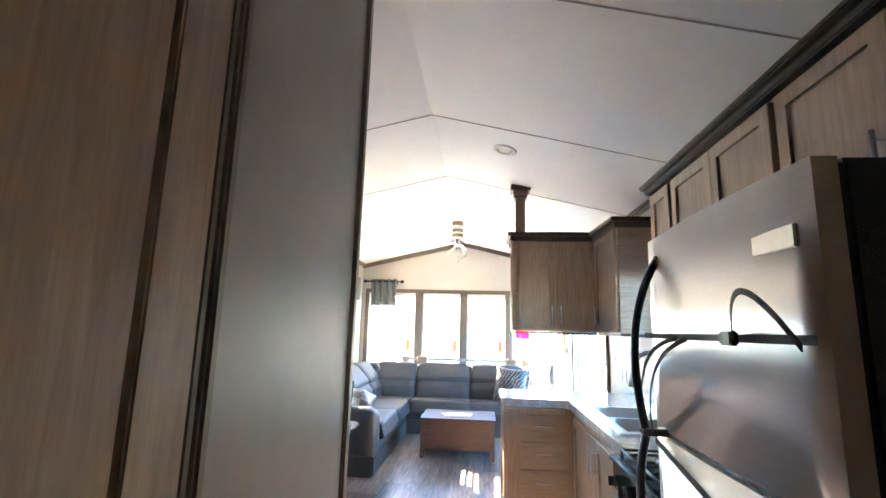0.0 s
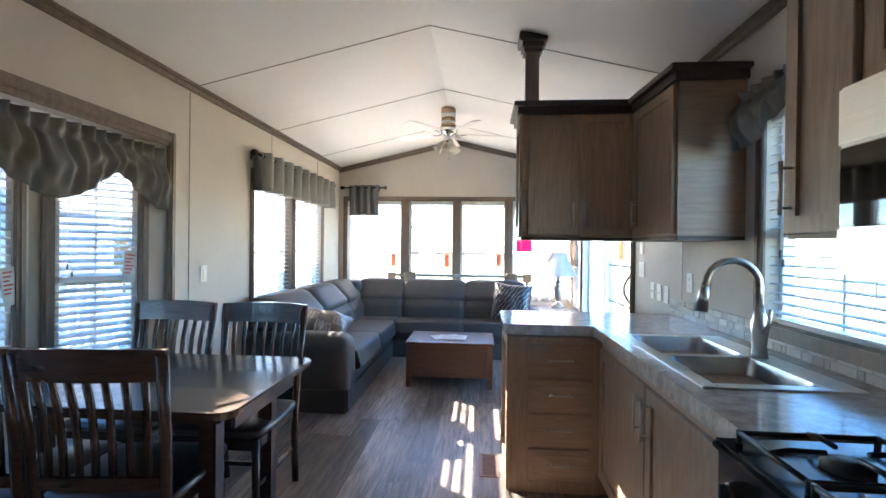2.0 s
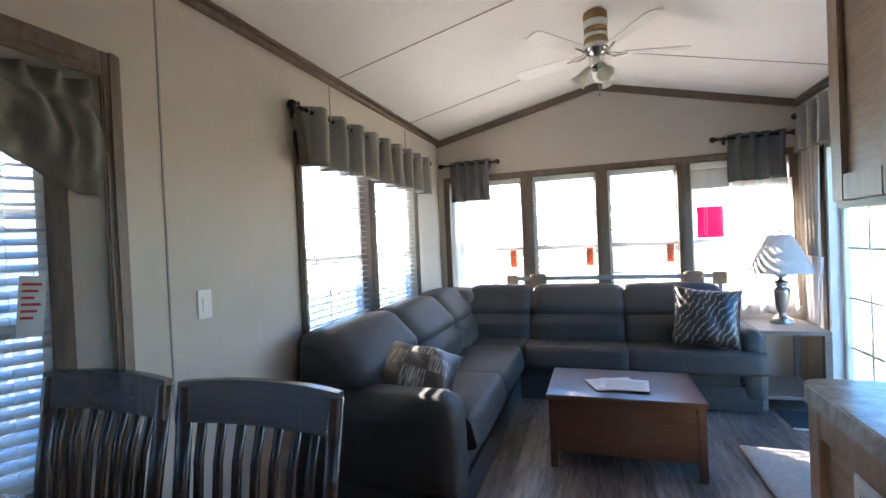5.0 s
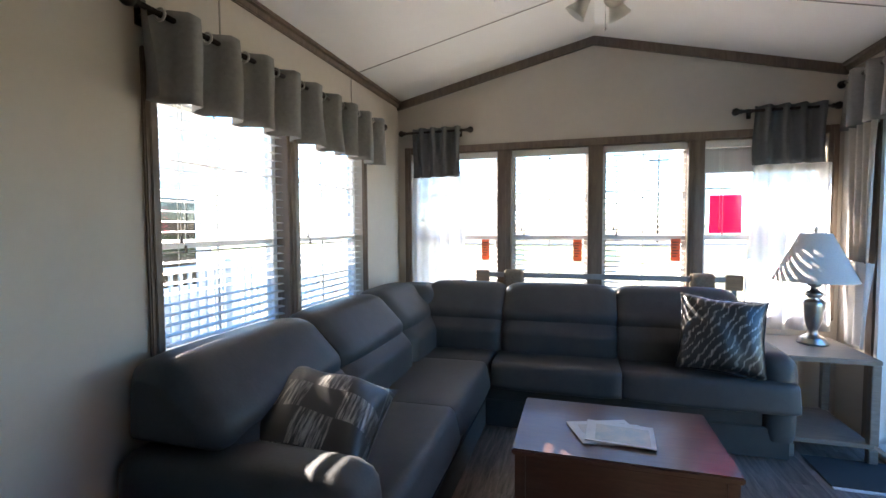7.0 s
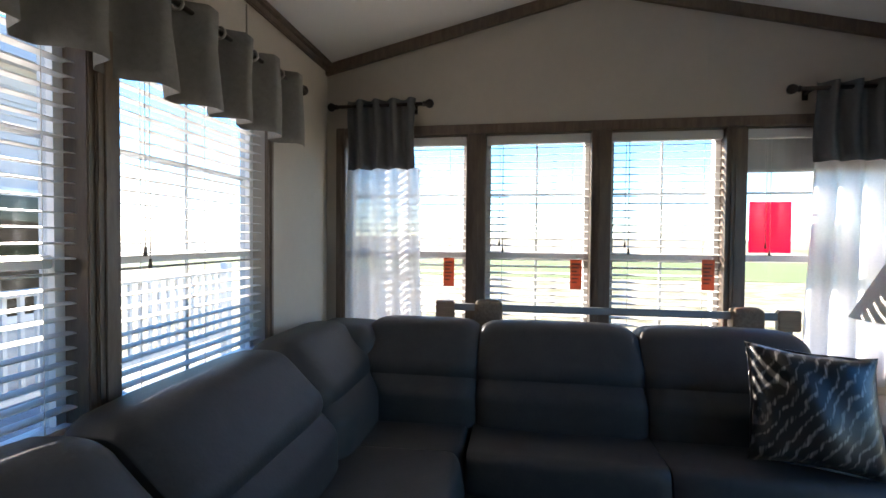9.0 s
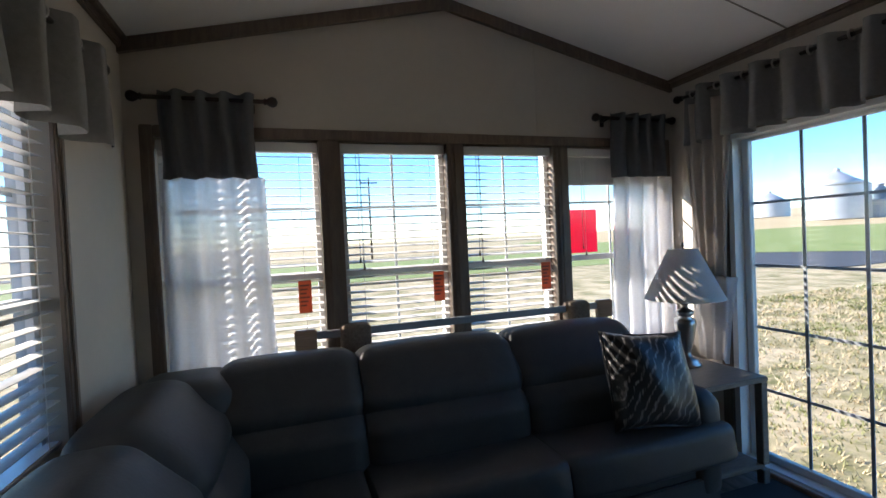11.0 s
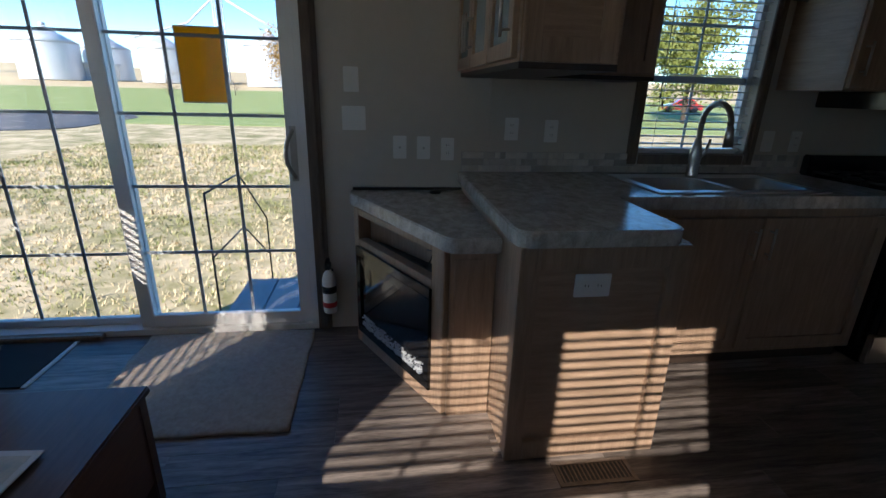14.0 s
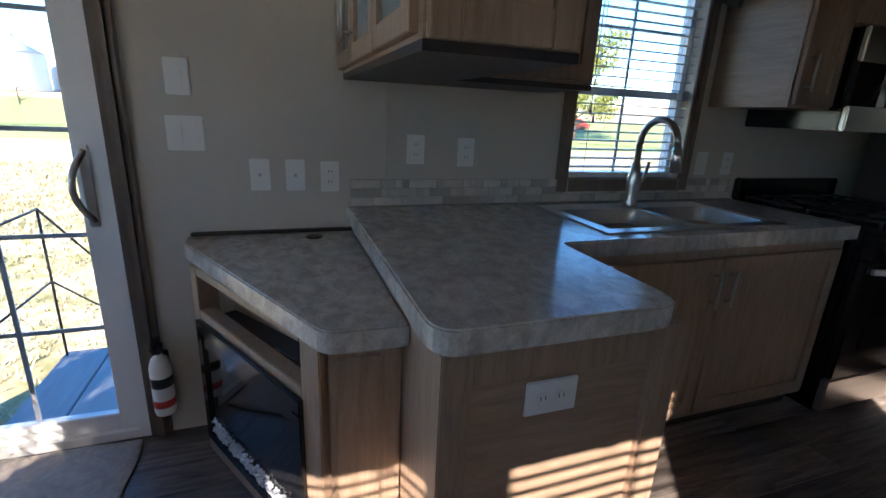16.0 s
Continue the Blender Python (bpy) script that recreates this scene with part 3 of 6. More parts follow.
W_BACK = pose(-1.06, BACK, 0)
panes_back = [(0.0, 0.758), (0.87, 1.471), (1.578, 2.174), (2.28, 3.04)]
window("window_1", W_BACK, 3.04, 0.74, 1.975, [(0.758, 0.87), (1.471, 1.578), (2.174, 2.28)], "row of four brown-cased windows with white sashes", grid=(2, 2))
for (a, b), low, tl in zip(panes_back, (0.76, 0.76, 0.76, 1.73), (9, 9, 9, 70)):
    blind(W_BACK @ pose(a, 0.03, 0), b - a, 1.965, low, tl, "white slatted blind, raised" if low > 1 else "white slatted blind lowered over the window", 0.041 if low < 1 else 0.013)
for x, dz in ((-0.405, 0), (0.335, 0), (1.04, 0.01)):
    hang_tag(pose(x, BACK + 0.001, 1.24 + dz))
W_LEFT = pose(L, 5.27, 0, 0, 0, 90)
window("window_2", W_LEFT, 1.71, 0.80, 1.95, [(0.791, 0.899)], "brown-cased double window beside the sofa", grid=(2, 2))
for a, b in ((0.0, 0.791), (0.899, 1.71)):
    blind(W_LEFT @ pose(a, 0.03, 0), b - a, 1.94, 0.82, 2)
W_SIDE = SIDE @ pose(0.10, 0, 0)
window("window_3", W_SIDE, 0.40, 0.62, 1.86, (), "narrow brown-cased side window of the bay", depth=0.07, grid=(2, 2))
blind(W_SIDE @ pose(0, 0.012, 0), 0.40, 1.85, 0.64, 26)
hang_tag(W_SIDE @ pose(0.36, -0.012, 1.30), "white and red hang tag on the bay blind", 0.19, M_PAPER, 5)
W_CEN = CENTRE @ pose(0.08, 0, 0)
window("window_4", W_CEN, 1.11, 0.62, 1.86, (), "wide brown-cased middle window of the bay", depth=0.07, grid=(3, 2))
blind(W_CEN @ pose(0, 0.012, 0), 1.11, 1.85, 0.64, 26)
hang_tag(W_CEN @ pose(1.07, -0.012, 1.22), "white and red hang tag on the bay blind", 0.19, M_PAPER, -6)
W_NEAR = NEAR @ pose(0.10, 0, 0)
window("window_5", W_NEAR, 0.40, 0.62, 1.86, (), "narrow brown-cased side window of the bay", depth=0.07, grid=(2, 2))
blind(W_NEAR @ pose(0, 0.012, 0), 0.40, 1.85, 0.64, 26)
W_KIT = pose(R, 3.61, 0, 0, 0, -90)
window("window_6", W_KIT, 0.67, 1.02, 1.98, (), "dark-cased window over the kitchen sink", grid=(2, 2), casing=0.06)
blind(W_KIT @ pose(0, 0.03, 0), 0.67, 1.97, 1.035, 4, "white slatted blind lowered over the sink window")
part_pink = thing("notice_sheet", pose(1.28, BACK + T - 0.03, 1.29), "bright pink paper sheet taped to the window", "notice")
part("sheet", B((0, 0, 0), (0.215, 0.0015, 0.285)), M_PINK, part_pink)
part_yel = thing("notice_sheet", pose(R + 0.052, 5.775, 1.245), "plain yellow paper sheet taped to the door glass", "notice")
part("sheet", B((0, 0, 0), (0.0015, 0.215, 0.335)), M_YELLOW, part_yel)
for lo, hi in (((0, -0.006, -0.006), (0.0014, -0.0002, 0.341)), ((0, 0.2152, -0.006), (0.0014, 0.221, 0.341)), ((0, 0, 0.3352), (0.0014, 0.215, 0.341)), ((0, 0, -0.006), (0.0014, 0.215, -0.0002))):
    part("sheet_border", B(lo, hi), M_PAPER, part_yel)

# sliding patio door
door = thing("door_1", pose(R, 7.27, 0, 0, 0, -90), "white sliding patio door with grid panes", "door", kind="structure")
W, H = 1.86, 1.965
part("outer_frame", join(B((0, -0.01, 0), (0.035, 0.11, H)), B((W - 0.035, -0.01, 0), (W, 0.11, H)), B((0.035, -0.01, H - 0.03), (W - 0.035, 0.11, H)), B((0.035, -0.01, 0), (W - 0.035, 0.11, 0.035))), M_VINYL, door)
for a, b, y in ((0.035, 0.97, 0.062), (0.90, 1.825, 0.012)):
    s = 0.07 if y < 0.05 else 0.04
    leaf = part("sliding_leaf" if y < 0.05 else "fixed_leaf", join(B((a, y, 0.036), (a + s, y + 0.04, H - 0.031), 0.004), B((b - s, y, 0.036), (b, y + 0.04, H - 0.031), 0.004), B((a + s, y, H - 0.031 - s * 0.45), (b - s, y + 0.04, H - 0.031), 0.004), B((a + s, y, 0.036), (b - s, y + 0.04, 0.036 + s), 0.004)), M_VINYL, door)
    z0, z1 = 0.036 + s, H - 0.031 - s * 0.45
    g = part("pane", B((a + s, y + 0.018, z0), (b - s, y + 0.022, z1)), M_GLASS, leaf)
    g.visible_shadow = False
    for k in (1, 2):
        x = a + s + (b - a - 2 * s) * k / 3
        part("grille_bar", B((x - 0.008, y + 0.0225, z0), (x + 0.008, y + 0.028, z1)), M_BAR, leaf)
    for k in (1, 2, 3, 4):
        z = z0 + (z1 - z0) * k / 5
        part("grille_bar", B((a + s, y + 0.0285, z - 0.008), (b - s, y + 0.033, z + 0.008)), M_BAR, leaf)
part("door_handle", join(tube(arc((1.79, 0.01, 0.88), (1.755, -0.035, 1.0), (1.79, 0.01, 1.12), 12), 0.011), B((1.772, 0.004, 0.86), (1.805, 0.012, 1.14), 0.003)), M_NICKEL, door, "curved grey pull handle")
for lo, hi in (((R - 0.02, 5.335, 0), (R, 5.41, 2.03)), ((R - 0.02, 7.27, 0), (R, 7.345, 2.03)), ((R - 0.02, 5.41, 1.965), (R, 7.27, 2.03))):
    moulding("trim_door_casing", lo, hi)
moulding("trim_door_casing", (R - 0.03, 5.355, 0), (R - 0.0195, 5.39, 1.98))
moulding("trim_threshold", (R - 0.05, 6.55, 0.0), (R, 7.30, 0.03), "light wood threshold strip", M_OAK)


# ---- curtains ----
def pleats(w, z0, z1, n, amp, seed=0, flare=1.0, sag=0.0, rows=10, taper=1.0, square=0.6):
    """A hanging cloth, local x along, y towards the room is negative. Thin but two-sided."""
    rnd = random.Random(seed)
    ph = [rnd.uniform(-0.5, 0.5) for _ in range(n + 2)]
    cols = n * 8
    bm = bmesh.new()
    sheets = []
    for off in (0.0, 0.003):
        grid = []
        for j in range(rows + 1):
            v = j / rows
            line = []
            for i in range(cols + 1):
                u = i / cols
                k = u * n
                a = amp * (1 + (flare - 1) * v)
                wob = ph[int(k)] * (1 - k % 1) + ph[int(k) + 1] * (k % 1)
                y = a * math.tanh(square * math.sin(2 * math.pi * k + wob * 1.4 * v)) / math.tanh(square) + off
                x = w * (0.5 + (u - 0.5) * (1 + (taper - 1) * v)) + 0.006 * math.sin(5 * v + 9 * wob)
                z = z1 - (z1 - z0) * v - sag * abs(math.sin(math.pi * u * 3)) * v + 0.012 * wob * v
                line.append(bm.verts.new((x, y, z)))
            grid.append(line)
        sheets.append(grid)
        for a, b in zip(grid, grid[1:]):
            for i in range(cols):
                bm.faces.new((a[i], a[i + 1], b[i + 1], b[i])).smooth = True
    f, g = sheets
    for j in range(rows):
        for c in (0, cols):
            bm.faces.new((f[j][c], f[j + 1][c], g[j + 1][c], g[j][c]))
    for i in range(cols):
        for r in (0, rows):
            bm.faces.new((f[r][i], f[r][i + 1], g[r][i + 1], g[r][i]))
    return bm


def rod(m, w, label="dark bronze curtain rod with ball finials"):
    r = thing("curtain_rod", m, label, "curtain rod", "curtain rods")
    part("pole", tube([(0, 0, 0), (w, 0, 0)], 0.011, 12), M_ROD, r)
    for x, s in ((0, -1), (w, 1)):
        bm = lathe([(0.011, 0), (0.018, 0.006), (0.012, 0.014), (0.022, 0.026), (0.027, 0.042), (0.021, 0.058), (0.004, 0.066)], 16)
        bm.transform(Matrix.Translation((x, 0, 0)) @ Matrix.Rotation(s * math.pi / 2, 4, "Y"))
        part("finial", bm, M_ROD, r)
    for x in (0.06, w - 0.06):
        part("bracket", join(tube([(x, 0, 0), (x, 0.075, -0.01)], 0.007, 8), B((x - 0.014, 0.07, -0.04), (x + 0.014, 0.078, 0.03), 0.002)), M_ROD, r)


def grommet_valance(m, w, drop, n, seed, label, name="valance"):
    v = thing(name, m, label, "valance", "grey grommet valances")
    part("cloth", pleats(w, -drop, 0.035, n, 0.050, seed, 1.1, square=2.6), M_VALANCE, v)
    for k in range(2 * n):
        x = w * (k + 0.5) / (2 * n)
        bm = bmesh.new()
        ring = [Vector((0, 0.021 * math.cos(a), 0.021 * math.sin(a))) for a in (i * math.pi / 8 for i in range(17))]
        part("grommet", tube([p + Vector((x, 0, 0)) for p in ring], 0.005, 6), M_NICKEL, v)


rod(pose(L + 0.085, 5.15, 2.11, 0, 0, 90), 2.01)
grommet_valance(pose(L + 0.085, 5.18, 2.11, 0, 0, 90), 1.95, 0.30, 9, 3, "grey linen grommet valance over the side window")
rod(pose(R - 0.095, 7.50, 2.255, 0, 0, -90), 2.31)
grommet_valance(pose(R - 0.095, 7.47, 2.255, 0, 0, -90), 2.24, 0.31, 13, 8, "grey linen grommet valance over the patio door")
for x0, x1, c0, c1, sd in ((-1.075, -0.555, -1.01, -0.60, 4), (1.43, 1.95, 1.50, 1.93, 5)):
    rod(pose(x0, BACK - 0.085, 2.14), x1 - x0)
    cur = thing("window_curtain", pose(c0, BACK - 0.085, 0), "charcoal-topped curtain with a white sheer lower half", "curtain", "window curtains")
    part("top_band", pleats(c1 - c0, 1.765, 2.175, 4, 0.03, sd), M_DKVAL, cur, "charcoal cloth")
    part("sheer", pleats(c1 - c0 + 0.03, 0.62, 1.765, 4, 0.03, sd, 0.8, taper=1.12), M_SHEER, cur, "white sheer cloth")
drape = thing("window_curtain", pose(R - 0.07, 7.52, 0, 0, 0, -90), "beige side drape gathered beside the patio door", "curtain", "window curtains")
part("drape", pleats(0.34, 1.12, 2.20, 4, 0.025, 6, 0.6, taper=0.62), M_DRAPE, drape)
part("lower_sheer", pleats(0.34, 0.60, 1.12, 3, 0.018, 7, 1.0, taper=0.6), M_SHEER, drape, "white sheer cloth")


def ruffle(m, w, z1, drop, n, seed, label, scallop=2):
    """A gathered valance: a frilled heading, a shirred rod pocket and a swagged skirt with loose folds."""
    v = thing("ruffled_valance", m, label, "valance", "gathered satin valances")
    cols, rows = n * 10, 26
    verts, faces = [], []
    for j in range(rows + 1):
        s = j / rows
        for i in range(cols + 1):
            u = i / cols
            x = w * u
            swag = abs(math.cos(math.pi * u * scallop)) ** 1.3
            d = drop * (0.54 + 0.46 * swag)
            folds = math.sin(2 * math.pi * n * u + 2.2 * noise.noise(Vector((x * 7, seed, s * 1.5))))
            loose = noise.noise(Vector((x * 9, s * 2.2 + seed * 3, 1.7))) + 0.5 * noise.noise(Vector((x * 22, s * 4, seed)))
            if s < 0.14:
                y = -0.02 + 0.024 * folds * (1 - s * 3) + 0.014 * loose
            elif s < 0.26:
                y = -0.018 + 0.007 * folds
            else:
                k = (s - 0.26) / 0.74
                y = -0.02 - 0.075 * math.sin(math.pi * min(1, k * 0.8 + 0.1)) * (0.75 + 0.4 * loose) + 0.012 * folds * (1 - 0.5 * k) - 0.02 * loose * k
            edge_z = 0.014 * loose if s < 0.05 else 0.010 * loose * math.sin(math.pi * s)
            verts.append((x + 0.01 * noise.noise(Vector((x * 13, s * 5, 9))), y, z1 - d * s + edge_z))
    for j in range(rows):
        for i in range(cols):
            a = j * (cols + 1) + i
            faces.append((a, a + 1, a + cols + 2, a + cols + 1))
    bm = bmesh.new()
    vs = [bm.verts.new(p) for p in verts]
    back = [bm.verts.new((p[0], p[1] + 0.003, p[2])) for p in verts]
    for f in faces:
        bm.faces.new([vs[k] for k in f]).smooth = True
        bm.faces.new([back[k] for k in f[::-1]]).smooth = True
    low = rows * (cols + 1)
    for i in range(cols):
        bm.faces.new((vs[low + i], vs[low + i + 1], back[low + i + 1], back[low + i]))
    part("cloth", bm, M_SATIN, v)
    part("rod", tube([(-0.01, 0.012, z1 - 0.075), (w + 0.01, 0.012, z1 - 0.075)], 0.006, 8), M_WHITE, v)


ruffle(pose(-1.20, 1.92, 0, 0, 0, 90), 2.22, 1.93, 0.38, 26, 2, "gathered charcoal satin valance across the dining bay", 3)
ruffle(pose(R - 0.05, 3.70, 0, 0, 0, -90), 0.86, 2.08, 0.27, 12, 3, "gathered charcoal satin valance over the sink window", 1)

# ---- sofa ----
sofa = thing("sectional_sofa", pose(0, 0, 0), "dark grey leather L-shaped sectional sofa in the corner", "sofa")
X0, Y1 = L + 0.04, BACK - 0.10
part("base", join(B((X0, 5.06, 0.03), (-0.27, Y1, 0.29), 0.02), B((-0.27, 6.93, 0.03), (1.50, Y1, 0.29), 0.02)), M_LEATHER, sofa, "leather-covered base")


def bolster(m, length, section, radii, puff=0.022, inset=0.03):
    """A padded roll: a rounded cross-section (depth, height) run along local x, its ends drawn in to a seam."""
    ring2 = rounded(section, radii, 6)
    cy, cz = sum(p[0] for p in ring2) / len(ring2), sum(p[1] for p in ring2) / len(ring2)
    stops = [0.0, 0.005, 0.013, 0.026, 0.045, 0.07] + [length * k / 12 for k in range(2, 11)] + [length - e for e in (0.07, 0.045, 0.026, 0.013, 0.005, 0.0)]
    bm, rows = bmesh.new(), []
    for x in stops:
        e = min(x, length - x)
        pull = inset * (1 - min(1, e / 0.08)) ** 2.2
        swell = puff * (1 - (2 * x / length - 1) ** 4)
        line = []
        for y, z in ring2:
            d = Vector((y - cy, z - cz))
            wr = 0.0022 * noise.noise(Vector((x * 9 + m.translation.x * 3, y * 14, z * 14 + m.translation.y * 5)))
            d = d * (1 + (swell - pull + wr) / max(d.length, 0.05))
            line.append(bm.verts.new((x, cy + d.x, cz + d.y)))
        rows.append(line)
    n = len(ring2)
    for a, b in zip(rows, rows[1:]):
        for k in range(n):
            bm.faces.new((a[k], b[k], b[(k + 1) % n], a[(k + 1) % n])).smooth = True
    bm.faces.new(rows[0]), bm.faces.new(rows[-1][::-1])
    bm.transform(m)
    bmesh.ops.recalc_face_normals(bm, faces=bm.faces[:])
    return bm


HEAD = [(0.02, 0.63), (0.03, 0.895), (0.22, 0.905), (0.405, 0.72), (0.375, 0.635)], [0.03, 0.07, 0.13, 0.07, 0.03]
LOWER = [(0.12, 0.44), (0.12, 0.67), (0.385, 0.675), (0.455, 0.60), (0.46, 0.44)], [0.02, 0.03, 0.05, 0.06, 0.02]
SEAT = [(0.28, 0.275), (0.28, 0.455), (0.91, 0.465), (0.945, 0.30)], [0.03, 0.03, 0.05, 0.03]
# side run: local x runs along -y, depth away from the wall; back run: local x along +x, depth towards the room
for y0, y1 in ((5.255, 6.06), (6.063, 6.86)):
    part("seat_cushion", bolster(pose(X0, y1, 0, 0, 0, -90), y1 - y0, *SEAT, 0.010, 0.012), M_LEATHER, sofa)
part("seat_cushion", bolster(pose(X0, 7.36, 0, 0, 0, -90), 0.497, *SEAT, 0.008, 0.012), M_LEATHER, sofa)
BACKRUN = Matrix.Translation((0, Y1, 0)) @ Matrix.Diagonal((1, -1, 1, 1))
SEAT_BACK = [(p[0] * 0.84, p[1]) for p in SEAT[0]], SEAT[1]
for x0, x1 in ((-0.20, 0.60), (0.603, 1.52)):
    part("seat_cushion", bolster(Matrix.Translation((x0, 0, 0)) @ BACKRUN, x1 - x0, *SEAT_BACK, 0.010, 0.012), M_LEATHER, sofa)
for y0, y1 in ((5.04, 5.90), (5.902, 6.70), (6.702, 7.34)):
    m = pose(X0, y1, 0, 0, 0, -90)
    part("back_cushion", bolster(m, y1 - y0 - 0.10 * (y0 < 5.2), *LOWER), M_LEATHER, sofa)
    part("head_cushion", bolster(m, y1 - y0, *HEAD, inset=0.06 if y0 < 5.2 else 0.03), M_LEATHER, sofa)
for x0, x1 in ((-0.80, -0.19), (-0.188, 0.60), (0.602, 1.36)):
    m = Matrix.Translation((x0, 0, 0)) @ BACKRUN
    part("back_cushion", bolster(m, x1 - x0, *LOWER), M_LEATHER, sofa)
    part("head_cushion", bolster(m, x1 - x0, *HEAD), M_LEATHER, sofa)
part("corner_back", rbox((X0 + 0.01, 7.20, 0.40), (-0.72, Y1 - 0.01, 0.885), 0.10, 9, 0.01), M_LEATHER, sofa)
part("armrest", join(rbox((X0, 5.0, 0.06), (-0.25, 5.27, 0.62), 0.09, 9, 0.012)), M_LEATHER, sofa)
part("armrest", join(rbox((1.35, 6.90, 0.06), (1.55, Y1 - 0.05, 0.60), 0.08, 9, 0.012)), M_LEATHER, sofa)
part("skirt", join(B((-0.268, 5.02, 0.01), (-0.25, 6.92, 0.19), 0.006), B((-0.25, 6.905, 0.01), (1.50, 6.928, 0.19), 0.006), B((X0, 4.985, 0.01), (-0.26, 5.004, 0.20), 0.006)), M_LEATHER, sofa)


def pillow(m, label, cloth, size=1.0):
    p = thing("throw_pillow", m, label, "pillow", "striped throw pillows")
    bm = bmesh.new()
    n = 18
    for side in (1, -1):
        g = [[None] * (n + 1) for _ in range(n + 1)]
        for i in range(n + 1):
            for j in range(n + 1):
                u, v = 2 * i / n - 1, 2 * j / n - 1
                t = max(0, (1 - u * u) * (1 - v * v)) ** 0.42
                pin = 1 - 0.10 * (1 - u * u) * abs(v) - 0.0
                pin2 = 1 - 0.10 * (1 - v * v) * abs(u)
                g[i][j] = bm.verts.new((0.215 * u * pin2, side * (0.10 * t + 0.003) + 0.006 * math.sin(7 * u + 3 * v), 0.215 * v * pin))
        for i in range(n):
            for j in range(n):
                bm.faces.new((g[i][j], g[i + 1][j], g[i + 1][j + 1], g[i][j + 1])).smooth = True
    bmesh.ops.remove_doubles(bm, verts=bm.verts[:], dist=0.007)
    bmesh.ops.scale(bm, vec=(size, size, size), verts=bm.verts[:])
    part("cushion", bm, cloth, p)
    edge = [(0.205, 0, -0.205), (0.195, 0, 0), (0.205, 0, 0.205), (0, 0, 0.195), (-0.205, 0, 0.205), (-0.195, 0, 0), (-0.205, 0, -0.205), (0, 0, -0.195), (0.205, 0, -0.205)]
    part("piping", tube([Vector(q) * size for q in edge], 0.005, 6), M_SEATPAD, p)


pillow(pose(1.17, 7.0, 0.69, -22, 5, -6), "black and silver zebra-striped throw pillow on the sofa", M_PILLOW_ZEBRA, 1.1)
pillow(pose(-0.63, 5.42, 0.60, -66, 0, 36) @ Matrix.Rotation(radians(28), 4, "Y"), "black and silver block-woven throw pillow lying by the armrest", M_PILLOW_BLOCK, 1.25)

# rail with padded loops behind the sofa
rail = thing("bed_guard_rail", pose(0, BACK - 0.055, 0.90), "grey metal rail with wooden ends behind the sofa", "rail")
part("bar", B((-0.36, -0.012, 0.035), (1.36, 0.012, 0.075), 0.004), M_RAIL, rail)
for x in (-0.47, 1.36):
    part("end_block", B((x, -0.02, -0.02), (x + 0.11, 0.02, 0.09), 0.006), M_OAKX, rail)
for x in (-0.24, 1.13):
    part("pad", rbox((x, -0.05, -0.06), (x + 0.16, 0.05, 0.10), 0.03, 6), M_CARPETPAD, rail, "brown carpet-covered pad")
part("support_post", join(B((-0.43, -0.015, -0.90), (-0.40, 0.015, -0.02)), B((1.40, -0.015, -0.90), (1.43, 0.015, -0.02))), M_RAIL, rail)

# ---- coffee table, end table, lamp ----
ct = thing("coffee_table", pose(0.505, 6.07, 0), "dark brown wooden coffee table with deep apron", "table")
part("tabletop", B((-0.425, -0.298, 0.405), (0.425, 0.298, 0.432), 0.006), M_CHERRY, ct)
for sx in (-1, 1):
    for sy in (-1, 1):
        part("leg", B((sx * 0.39 - 0.022, sy * 0.265 - 0.022, 0), (sx * 0.39 + 0.022, sy * 0.265 + 0.022, 0.404), 0.004), M_CHERRY, ct)
for sy in (-1, 1):
    part("apron", B((-0.367, sy * 0.275 - 0.009, 0.10), (0.367, sy * 0.275 + 0.009, 0.403), 0.003), M_CHERRY, ct)
for sx in (-1, 1):
    part("apron", B((sx * 0.395 - 0.009, -0.242, 0.10), (sx * 0.395 + 0.009, 0.242, 0.403), 0.003), M_CHERRY, ct)
part("bottom_panel", B((-0.39, -0.26, 0.105), (0.39, 0.26, 0.12)), M_CHERRY, ct)
for k, (x, y, rz) in enumerate(((0.49, 6.02, 8), (0.46, 6.03, 20), (0.52, 6.01, -4))):
    mg = thing("magazine", pose(x, y, 0.4325 + 0.0045 * k, 0, 0, rz), "printed leaflet with a landscape picture on the coffee table", "magazine", "leaflets on the coffee table")
    part("booklet", B((-0.14, -0.108, 0), (0.14, 0.108, 0.004), 0.001, 1), M_PAPER, mg)
    part("picture", B((-0.10, -0.09, 0.0041), (0.12, 0.07, 0.0046)), M_INK, mg)

et = thing("end_table", pose(1.735, 7.28, 0), "grey-washed wooden end table with open frame", "table")
part("tabletop", B((-0.225, -0.29, 0.565), (0.225, 0.29, 0.595), 0.005), M_GREYWOOD, et)
part("shelf", B((-0.21, -0.27, 0.085), (0.21, 0.27, 0.11), 0.004), M_GREYWOOD, et)
for sx in (-1, 1):
    for sy in (-1, 1):
        part("leg", B((sx * 0.20 - 0.022, sy * 0.265 - 0.022, 0.111), (sx * 0.20 + 0.022, sy * 0.265 + 0.022, 0.564), 0.003), M_GREYWOOD, et)
        part("foot", B((sx * 0.20 - 0.022, sy * 0.265 - 0.022, 0.0), (sx * 0.20 + 0.022, sy * 0.265 + 0.022, 0.084), 0.003), M_GREYWOOD, et)
lamp = thing("table_lamp", pose(1.78, 7.36, 0.595), "brushed nickel table lamp with a white empire shade", "lamp")
